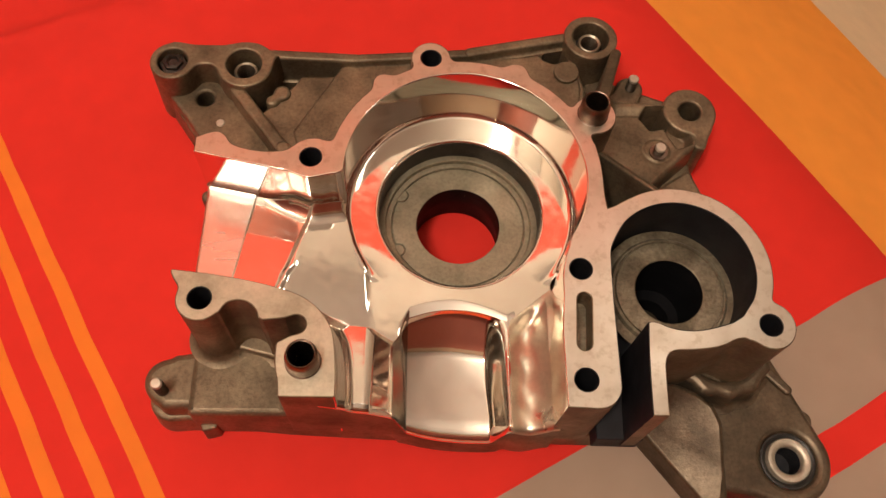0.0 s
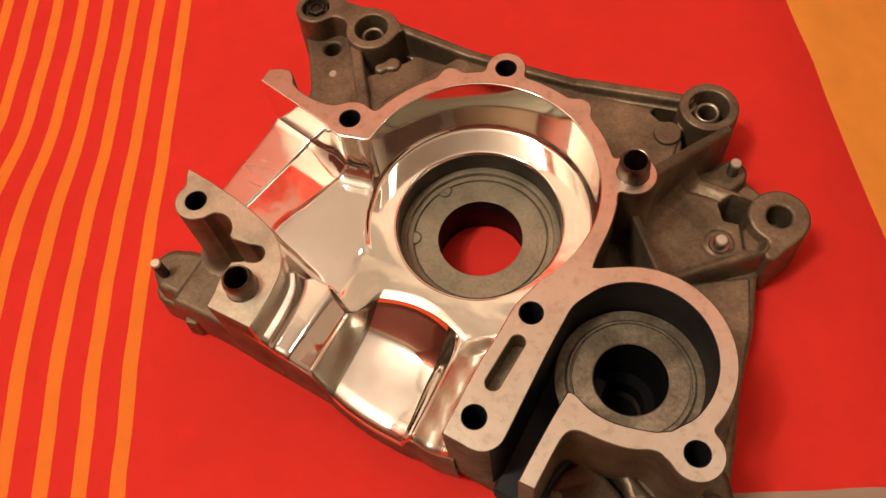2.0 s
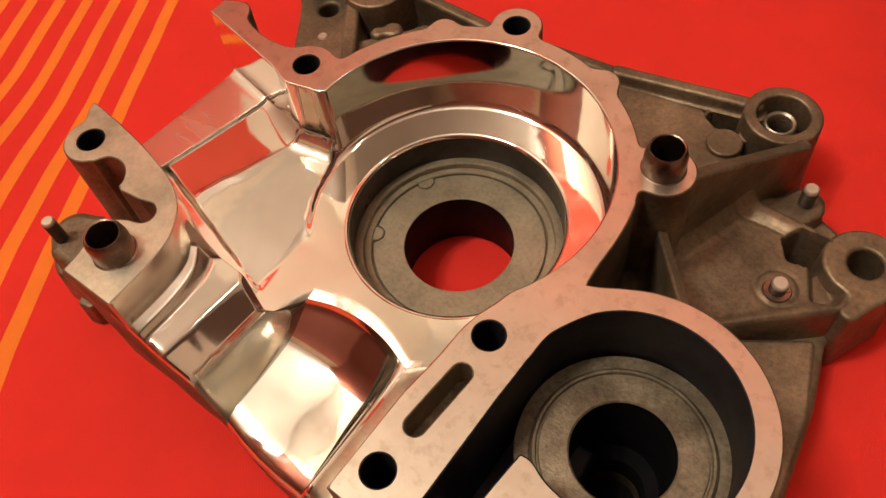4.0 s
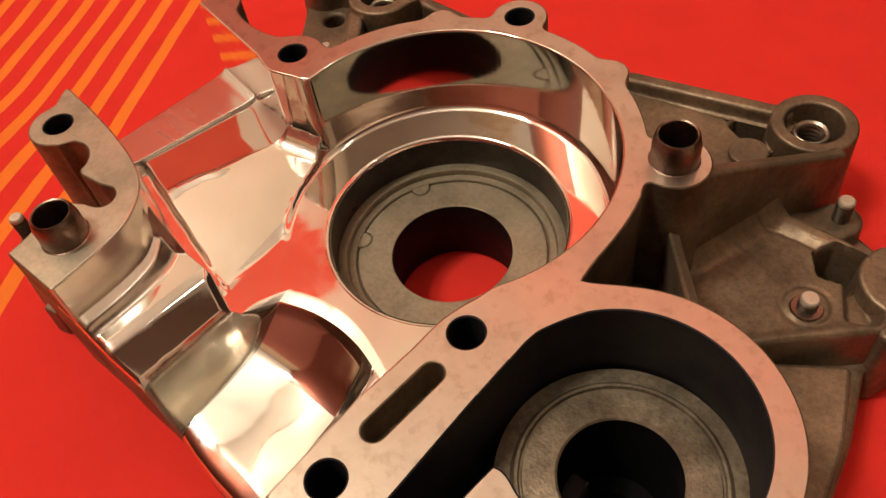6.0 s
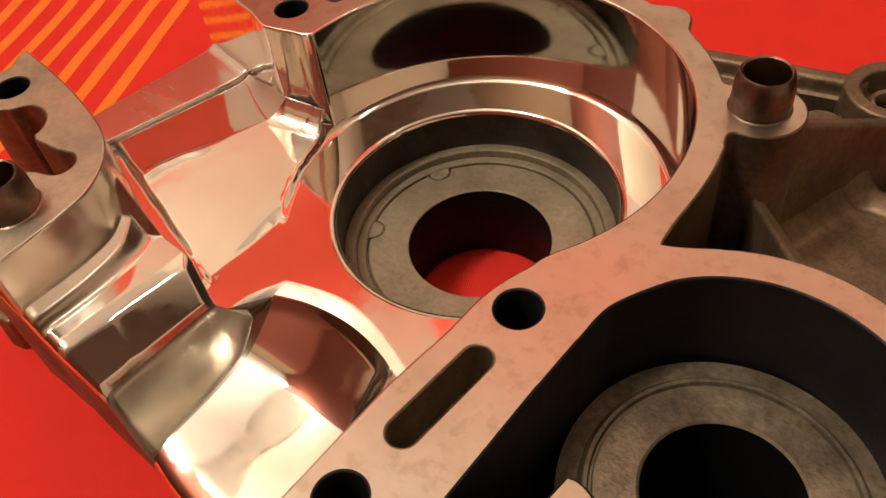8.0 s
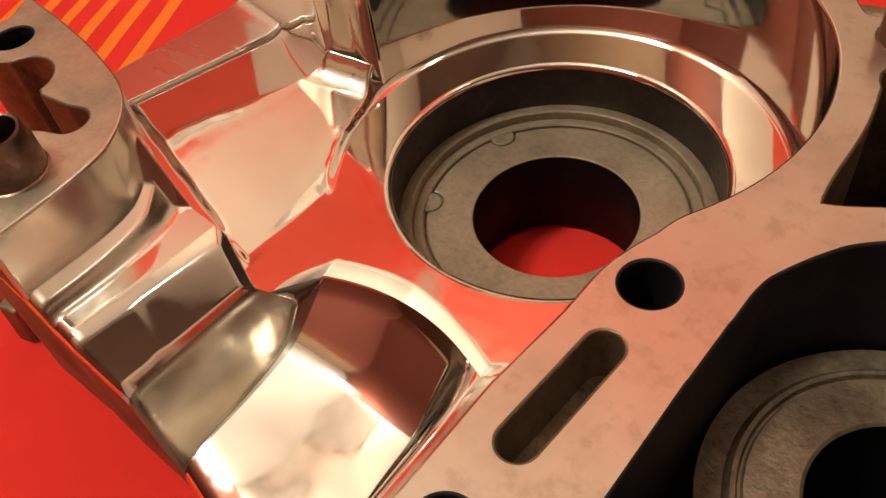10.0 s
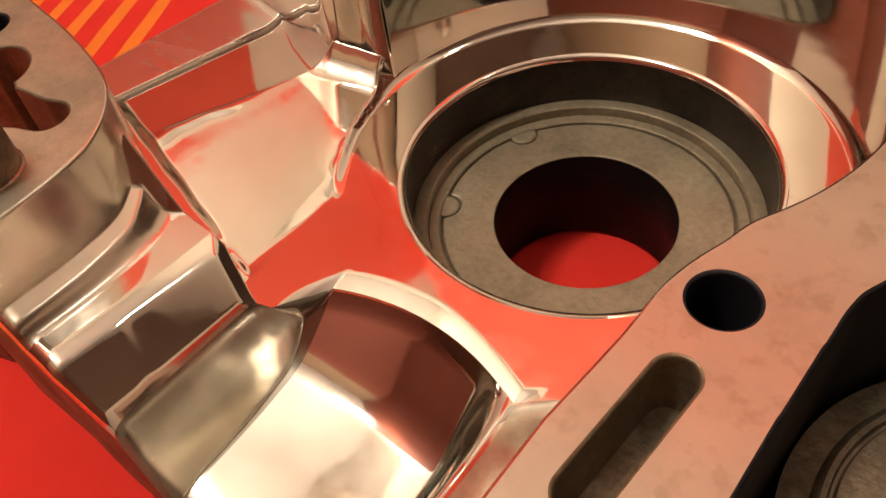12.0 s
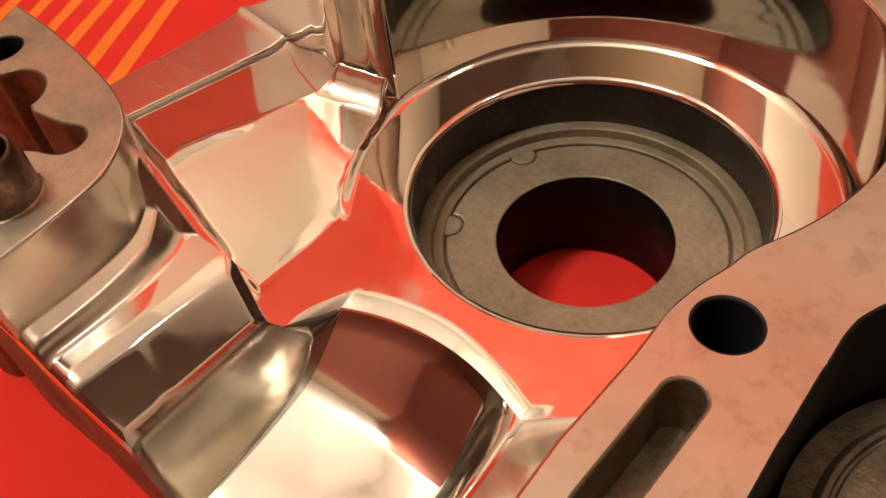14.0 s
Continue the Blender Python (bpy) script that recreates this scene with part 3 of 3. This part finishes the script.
chamber = part("polished_chamber", chamber_floor(), [POLISHED], cover, "mirror-polished chamber floor round the bore", 180)
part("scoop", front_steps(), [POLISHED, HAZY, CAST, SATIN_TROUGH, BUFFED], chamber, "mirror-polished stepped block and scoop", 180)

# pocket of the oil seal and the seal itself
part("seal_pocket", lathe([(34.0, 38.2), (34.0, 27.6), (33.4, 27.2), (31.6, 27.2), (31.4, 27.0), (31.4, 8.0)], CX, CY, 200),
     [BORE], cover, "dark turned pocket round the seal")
part("pocket_rim", lathe([(35.6, 39.2), (35.3, 39.4), (34.9, 39.35), (34.3, 38.95), (34.0, 38.2)], CX, CY, 200), [POLISHED], cover, "bright chamfer at the bore")
part("pocket_step", lathe([(33.98, 27.8), (33.6, 28.0), (31.5, 28.0), (31.2, 27.7), (31.2, 25.0)], CX, CY, 200), [SEAL], cover)
seal = part("oil_seal", lathe([(31.3, 25.4), (31.0, 25.8), (29.2, 25.8), (28.9, 25.5), (28.8, 24.2), (25.0, 24.2)], CX, CY, 200), [SEAL], cover,
            "grey ring-shaped oil seal")
notched = minus(circle(CX, CY, 28.35), circle(CX, CY, 18.0), circle(-17.2, 175.8, 3.2), circle(-18.2, 149.3, 3.2))
part("seal_disc", prism(notched, (CX - 30, CY - 30, CX + 30, CY + 30), 20, 25.5, 0.35, 0.0, 0.4), [SEAL], seal, "flat grey disc with two notches")
part("seal_lip", lathe([(18.0, 25.2), (17.85, 24.6), (18.0, 20.0), (17.6, 17.0), (18.0, 13.5), (18.6, 9.0), (19.2, 1.2)], CX, CY, 160), [LIP], seal,
     "black glossy inner lip")

for kx, ky in ((-17.2, 175.8), (-18.2, 149.3)):
    part("tab", lathe([(0.01, 25.45), (2.5, 25.45), (2.8, 25.2), (2.8, 24.0)], kx, ky, 28), [SEAL], seal)

# pump seat
part("pump_seat", lathe([(27.2, 47.0), (23.6, 47.2), (23.2, 47.8), (22.6, 48.4), (21.9, 48.4), (21.6, 47.6), (21.2, 47.6), (20.9, 48.5), (13.9, 48.8), (13.4, 48.4)], 88.6, 122.5, 128), [SEAT], cover, "stained round water pump seat")
part("pump_bore", lathe([(13.4, 48.4), (13.2, 47.4), (12.4, 20.0), (9.0, 17.0), (8.6, 2.0), (0.01, 1.6)], 88.6, 122.5, 96), [BORE_SHADE], cover, "bore in pump seat, closed and coloured black as deep shade")
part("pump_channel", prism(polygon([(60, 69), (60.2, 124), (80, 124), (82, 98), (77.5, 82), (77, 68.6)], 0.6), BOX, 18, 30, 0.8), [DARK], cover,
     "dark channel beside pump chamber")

part("slot_floor", prism(capsule(49.6, 110.0, 48.4, 93.3, 2.8), BOX, 30, 59.5, 0.2), [SEAT], gasket, "grey floor of the slot")
# dowels
for x, y in DOWELS:
    part("dowel", lathe([(4.2, 50), (4.2, 77.6), (4.5, 78.4), (4.9, 78.6), (5.3, 78.2), (5.9, 75.6), (5.95, 70.2), (6.5, 69.9)], x, y, 48), [STEEL], cover,
         "hollow brown steel dowel")

# ---- rough cast back plate ----
plate = polygon([(-131, 240), (-126, 250), (-85, 250), (-38, 249), (13, 254), (60, 266), (80, 262), (84, 246), (118, 233), (126, 218), (116, 200), (122, 178),
                 (126, 150), (132, 125), (137, 100), (110, 76), (80, 75), (-20, 77), (-60, 79), (-96, 82), (-95, 120), (-97, 165), (-107, 205)], 2.0)
plate = union(4.0, plate, capsule(112, 96, 139, 64, 22, 17), capsule(-85, 90, -107, 87, 10, 9))
through_holes = [circle(CX, CY, 31.0), circle(88.6, 122.5, 9.2), circle(-109.5, 228.5, 4.0), circle(140, 63.5, 11.2)]
# deep recesses between the bosses, ribs and raised floors
RECESS = [polygon([(-92, 228), (-90, 222), (-82, 217), (-76, 223), (-68, 233), (-65, 238), (-48, 239), (-48, 243), (-75, 244), (-80, 234)]),
          polygon([(49, 251.5), (50, 256), (54.5, 259), (60, 257), (62, 249), (68, 246.5), (72, 246.5), (70, 243), (66, 244), (58, 249.5), (54, 249)]),
          polygon([(93, 219), (96, 223), (104, 224), (107, 219), (104, 212), (97, 211)]),
          polygon([(59, 182), (62, 186), (82, 158), (76, 150), (60, 150)])]
part("back_plate", prism(minus(plate, *through_holes, *RECESS), BOX, 0.6, 15, 2.0, 1.0), [CAST], cover, "rough brown cast back plate")
for shape in RECESS:
    part("recess_floor", prism(minus(shape, circle(CX, CY, 47)), BOX, 0.5, 3.0, 0.2, 1.0), [CAST], cover)


def block(name, shape, z0, z1, bevel=1.4, draft=0.6, mat=CAST, label="", foot=None):
    return part(name, prism(shape, BOX, z0, z1, bevel, draft, foot=foot), [mat], cover, label)


# raised floors of the plate
block("plate_floor", minus(polygon([(-60, 176), (-70, 195), (-81, 216), (-66, 237), (-46, 240), (-20, 248), (40, 255), (62, 260), (68, 236), (66, 196), (40, 150),
                                    (-40, 165)], 1.0), circle(CX, CY, 49), circle(72, 260.5, 15), *RECESS), 2, 26)
smooth = polygon([(-44, 246.5), (-66, 207), (-58, 180), (-40, 168), (61, 200), (66, 234), (64, 258), (40, 252), (-20, 245.5)], 0.6)
block("smooth_floor", minus(smooth, circle(CX, CY, 49), RECESS[1], circle(72, 259.8, 12)), 20, 27.3, 1.2)


def bracket_floor():
    """The floor between web, gusset and lug: a low rib along its far edge, a pad round the stud and two pockets before the lug."""
    edge = minus(polygon([(55, 196), (62, 214), (66, 225), (84, 226), (105, 225), (119, 209), (116.5, 203), (103, 191), (89, 177.5), (84, 164), (74, 156), (58, 160)], 0.6),
                 circle(CX, CY, 49))
    deep = polygon([(94, 217.5), (96.5, 221.5), (103.5, 222), (105.5, 219), (103, 213.5), (97.5, 212.5)], 0.8)
    shallow = polygon([(104.5, 212.5), (107, 216), (114, 208.5), (114, 204.5), (109, 203)], 0.8)
    X, Y = np.meshgrid(np.arange(50, 122, 0.45), np.arange(152, 230, 0.45), indexing="ij")
    z = 29.0 + 0.25 * np.sin(0.21 * X + 0.4) * np.sin(0.17 * Y + 1.0) + 0.06 * np.sin(0.9 * X + 0.5 * Y) * np.sin(0.7 * Y - 0.4 * X)
    far = union(1.0, capsule(60, 220.5, 84, 223.8, 0.1), capsule(84, 223.8, 104.5, 223.2, 0.1))(X, Y)
    z = z + 0.9 * step(3.8, 0.4, far) - 0.8 * np.exp(-((far - 4.4) / 0.9) ** 2)
    rim = capsule(89, 177.5, 117, 204.5, 0.1)(X, Y)
    z = z + 0.7 * step(3.6, 0.4, rim)
    z = z + 6.0 * np.clip(1 - capsule(83, 250, 64.5, 198, 2.5)(X, Y) / 6.5, 0, 1) ** 2.4
    z = z + 4.0 * np.clip(1 - capsule(63, 187, 83.5, 158, 1.5)(X, Y) / 5.5, 0, 1) ** 2.4
    stud_pad = np.hypot(X - 98.4, Y - 199.8)
    z = z + 0.5 * step(6.2, 5.4, stud_pad) - 0.25 * np.exp(-((stud_pad - 6.6) / 0.7) ** 2)
    z = z - 27.0 * step(1.2, -0.6, deep(X, Y)) - 5.5 * step(1.4, -1.6, shallow(X, Y)) * step(-0.2, 1.5, deep(X, Y))
    f = edge(X, Y)
    z = z - 1.1 * np.clip((f + 1.3) / 1.3, 0, 1) ** 2
    z = 2.0 + (z - 2.0) * step(1.5, 0.1, f)
    return sheet(X, Y, z, f < 2.2)


part("plate_floor", bracket_floor(), [CAST], cover, "", 60)
block("wing", minus(polygon([(-127, 234), (-116, 220), (-105, 204), (-98, 180), (-72, 184), (-86, 222), (-100, 238), (-118, 240)], 2.0), circle(-109.5, 228.5, 4.0)), 2, 20)
block("plate_floor", polygon([(84, 172), (114, 192), (121, 172), (126, 140), (128, 118), (112, 120)], 2.0), 6, 21.5)
# bosses
plateau = union(4.0, circle(-123, 239.5, 10.2), circle(-90, 238.5, 12.6), polygon([(-123, 249), (-85, 249.5), (-75, 244), (-85, 236), (-107, 238), (-116, 238)]))
boss_pair = part("mounting_boss", prism(minus(plateau, circle(-123, 239.5, 6.8), circle(-90.5, 239, 8.0)), BOX, 1.5, 33.5, 0.9, 1.0), [CAST], cover, "pair of joined round bosses")
boss_single = part("mounting_boss", prism(minus(circle(72, 259.8, 12.9), circle(72, 259.8, 8.7)), BOX, 1.5, 34, 0.8, 1.2), [CAST], cover, "round boss with threaded insert")
part("mounting_boss", prism(minus(union(4.0, circle(116.5, 222, 12.6), capsule(122, 212, 119, 204, 3)), circle(116.5, 222, 5.2)), BOX, 1.5, 29.5, 1.2, 1.0), [CAST], cover,
     "round boss with plain bore")
# ribs: two ends, half width, height of the top, height of the floor beside it
RIBS = ((-80, 247, -40, 246, 2.6, 31, 15), (-40, 246, 14, 251, 2.4, 31, 27), (14, 251, 62, 262, 2.6, 32, 27), (-93, 227, -70, 196, 3.0, 31, 19),
        (-70, 196, -61, 179, 3.2, 32, 26),
        (-60, 178, -97, 166, 3.0, 40, 20))
for k, (ax, ay, bx, by, r, z, zf) in enumerate(RIBS):
    block("rib", capsule(ax, ay, bx, by, r), 1.8, z - 0.11 * k, 1.4, 0.6, foot=(zf, 1.6))
block("web", capsule(63, 187, 83.5, 158, 1.5), 1.8, lambda x, y: 51.0 + 15.0 * np.clip((187 - y) / 29, 0, 1), 0.8, 1.2)
block("gusset", capsule(83, 250, 64.5, 198, 2.5), 1.8, lambda x, y: 35.5 + 27.0 * np.clip((250 - y) / 51, 0, 1), 1.2, 1.0)
block("pad", circle(60, 243, 6.0), 1.8, 29.0, 0.6)
block("pad", union(2.0, circle(-73, 227.5, 4.0), circle(-77, 223, 3.0)), 1.8, 28.0, 1.6)
block("stud_ledge", union(4.0, capsule(92, 240, 88, 232, 6.5), capsule(88, 232, 70, 231, 4)), 1.8, 21.5, 1.6, 1.5)
block("stud_ledge", union(5.0, circle(-107.5, 91.5, 9.0), polygon([(-107, 82), (-92, 81), (-92, 104), (-104, 101)], 1.0)), 2, 25.4, 3.2, 1.0)
block("side_body", polygon([(-96, 79.5), (-96, 112), (-60, 106), (-56, 79.5)], 2.0), 2, 27, 2.6, 0.6)
block("side_body", minus(flange_b, polygon([(-58, 40), (-30, 40), (-30, 106), (-52, 106), (-58, 92)]), CHAMBER), 20, 34, 0.2, 0.0, foot=(27, 4.2))
block("side_foot", polygon([(-97, 82), (-94, 75.5), (-90, 76.5), (-88, 82)], 0.8), 0.4, 12, 0.8)
block("side_body", polygon([(-97, 108), (-97, 117), (-45, 104), (-42, 80), (-54, 80), (-58, 98)], 0.5), 2, 30)
part("rail", rail_bar(), [RAIL], cover, "polished bar beside the chamber", 60)
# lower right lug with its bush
lug = block("lug", minus(union(6.0, capsule(120, 100, 140, 63.5, 21, 17.5), polygon([(107, 52), (140, 48), (140, 80), (112, 90)])), circle(140, 63.5, 11.2)), 2, 16.5, 2.5, 1.0, SHADED_CAST)
crest = union(1.0, capsule(84, 90, 93, 88.5, 1), capsule(93, 88.5, 104, 83.5, 1), capsule(104, 83.5, 109, 76, 1), capsule(109, 76, 109, 40, 1))


def shoulder_top(x, y):
    return 28.5 - 9.0 * np.clip((84 - y) / 34, 0, 1) ** 1.5 - 1.7 * np.maximum(crest(x, y) - 2.5, 0)


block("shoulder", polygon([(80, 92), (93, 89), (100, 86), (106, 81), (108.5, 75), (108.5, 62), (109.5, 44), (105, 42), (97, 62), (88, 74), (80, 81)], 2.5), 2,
      lambda x, y: np.maximum(shoulder_top(x, y), 6.0), 2.0, 1.0, SHADED_CAST)
cup = union(3.0, capsule(98, 97, 106, 90.5, 3), capsule(106, 90.5, 115, 89, 3), capsule(115, 89, 124, 91.5, 3), capsule(124, 91.5, 131, 99, 3))
block("cup_rim", cup, 2, 29.6, 2.8, 1.5, SHADED_CAST, foot=(17, 3.0))
block("cup_floor", polygon([(96, 98), (106, 91), (115, 89.5), (124, 92), (131, 100), (120, 106), (96, 104)]), 2, 27, 1.0, mat=SHADED_CAST)
block("web", capsule(133, 104, 144, 92, 2.4, 2.0), 2, 18.5, 1.2, 1.0, SHADED_CAST)
block("pad", circle(149, 80, 4.2), 2, 15.5, 1.4, mat=SHADED_CAST)
part("bush_rubber", lathe([(11.3, 15.2), (10.6, 15.4), (9.2, 14.6), (9.0, 8)], 140, 63.5, 48), [RUBBER], lug, "black rubber ring")
part("bush", lathe([(9.0, 6), (9.0, 16.2), (8.6, 16.9), (7.6, 17.1), (6.2, 16.7), (5.6, 15.9), (5.5, 4)], 140, 63.5, 48), [ZINC], lug, "bright worn metal bush")
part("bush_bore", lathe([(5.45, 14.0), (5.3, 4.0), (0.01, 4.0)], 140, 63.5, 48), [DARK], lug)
# inserts and studs
for x, y, z, boss in ((-90.5, 239, 25.0, boss_pair), (72, 259.2, 28.0, boss_single)):
    insert = part("insert", lathe([(5.6, z - 12), (5.6, z + 1.8), (5.3, z + 2.4), (4.9, z + 2.6), (4.2, z + 2.0)], x, y, 40), [WORN], boss, "grey steel insert")
    part("inner_thread", lathe([(4.2 - 0.6 * (k % 2), z + 2.0 - k * 0.8) for k in range(20)], x, y, 32), [STUD], insert, "dark thread")
    part("insert_bore", lathe([(4.2, z - 9), (0.01, z - 9)], x, y, 32), [DARK], boss)
    part("insert_seat", lathe([(9.7, z - 6), (5.2, z - 6)], x, y, 40), [DARK], boss)
part("bolt_end", lathe([(6.8, 27), (6.4, 31.0), (5.0, 31.4), (4.4, 32.6), (3.0, 33.0), (2.2, 31.8), (0.01, 31.6)], -123, 239.5, 6), [BORE], boss_pair, "dark bolt end in boss")
for x, y, z0, z1, r in ((92, 239.5, 14, 30, 2.5), (98.8, 198.6, 26, 34.5, 2.6), (-101, 215, 12, 20.5, 2.2), (-108.3, 87, 24, 36.5, 2.3)):
    stud = part("stud", thread(x, y, r, z0, z1 - 0.5), [STUD], cover, "threaded stud, shaft darkened as in shade, end bright")
    part("end_face", lathe([(r - 0.1, z1 - 1.6), (r - 0.05, z1 - 0.6), (r - 0.5, z1 - 0.05), (0.01, z1)], x, y, 24), [ZINC], stud, "bright stud end")
part("washer", lathe([(2.6, 30.3), (4.0, 30.2), (4.3, 29.7), (4.3, 28)], 98.8, 198.6, 32), [STEEL], cover)


# ---- cloth and room ----
def cloth_height(x, y):
    s = 0.86 * x + 0.51 * y
    d = np.maximum(s - 0.222, 0)
    z = -np.where(d < 0.064, 7.3 * d * d * 0.7, 7.3 * 0.064 ** 2 * 0.7 + (d - 0.064) * 0.52)
    fold = np.exp(-((y - 0.275 - 0.33 * (x + 0.24)) / 0.012) ** 2) * step(-0.12, -0.2, x)
    z = z + 0.010 * fold
    # the cloth falls away to the left
    z = z - 0.045 * (1 - np.exp(-np.maximum(-x - 0.112, 0) / 0.225)) * step(0.04, 0.15, y)
    z = z + 0.003 * np.sin(x * 17 + 3 * y) * np.sin(y * 13 - 2 * x + 1.0) * step(0.12, 0.3, np.hypot(x, y - 0.16))
    far = np.maximum(np.maximum(np.abs(x) - 0.75, np.abs(y - 0.1) - 0.75), 0)
    edge = np.maximum(y - 0.374 - 0.17 * x - 1.6 * np.maximum(x - 0.05, 0), 0)
    far = np.maximum(far, np.where(edge < 0.03, edge * edge / 0.06, edge - 0.015))
    return np.maximum(z - far * 5.0, -0.74)


def cloth():
    n = 400
    a = np.linspace(-0.92, 0.92, n)
    X, Y = np.meshgrid(a, a + 0.1, indexing="ij")
    Z = cloth_height(X, Y)
    verts = list(zip((X.ravel() * 1000).tolist(), (Y.ravel() * 1000).tolist(), (Z.ravel() * 1000).tolist()))
    faces = [(i * n + j, (i + 1) * n + j, (i + 1) * n + j + 1, i * n + j + 1) for i in range(n - 1) for j in range(n - 1)]
    return verts, faces, None, [False] * len(faces)


tagged(part("tablecloth", cloth(), [CLOTH], None, "red cotton cloth printed with orange stripes and beige bands", 180), category="cloth")


def slab(name, x0, y0, z0, x1, y1, z1, mat):
    v = [(x * 1000, y * 1000, z * 1000) for x in (x0, x1) for y in (y0, y1) for z in (z0, z1)]
    f = [(0, 1, 3, 2), (4, 6, 7, 5), (0, 4, 5, 1), (2, 3, 7, 6), (0, 2, 6, 4), (1, 5, 7, 3)]
    return tagged(part(name, (v, f, None, [True] * 6), [mat]), kind="structure")


slab("floor", -1.15, -1.9, -0.85, 2.4, 1.25, -0.75, FLOOR)
slab("ceiling", -1.15, -1.9, 2.75, 2.4, 1.25, 2.85, CEIL)
slab("wall_north", -1.05, 1.15, -0.75, 2.3, 1.25, 2.75, WALL)
slab("wall_south", -1.05, -1.9, -0.75, 2.3, -1.8, 2.75, TAN_WALL)
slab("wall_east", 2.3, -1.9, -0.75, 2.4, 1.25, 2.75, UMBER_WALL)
slab("wall_west", -1.15, -1.9, -0.75, -1.05, 1.25, 2.75, WALL)
# unseen red panels, placed only for the red that the polished metal mirrors
slab("reflection_panel_north", -1.03, 1.13, 1.3, 0.75, 1.15, 1.96, RED_REFLECT)
slab("reflection_panel_west", -1.05, 0.44, 0.25, -1.03, 0.98, 1.56, RED_REFLECT)
slab("reflection_panel_corner", -1.05, 0.985, 1.35, -1.03, 1.13, 1.64, RED_REFLECT)
# added dark panels: black background past the cloth and dark reflections
slab("backdrop_panel_east", 0.42, 1.132, -0.75, 2.3, 1.15, 0.72, DARK_BACKDROP)
slab("backdrop_panel_low", -1.03, 1.132, -0.75, 0.418, 1.15, 0.5, DARK_BACKDROP)
# unseen brown panels, added to give the scoop wall its brown reflection
slab("reflection_panel_south", -1.03, -1.8, -0.75, 2.28, -1.78, 1.80, BROWN_REFLECT)
slab("reflection_panel_brown", -1.05, -1.8, -0.75, -1.03, -0.36, 2.74, BROWN_REFLECT)
# unseen cream panel, added so the slanted facet mirrors something pale
slab("reflection_panel_east", 2.28, -1.8, -0.75, 2.3, 1.13, 1.5, WALL)
# added panel: darker than the wall, it dims the lamp glow mirrored in the scoop
slab("reflection_panel_upper", -1.05, -0.355, 1.92, -1.03, 0.28, 2.74, DIM_REFLECT)
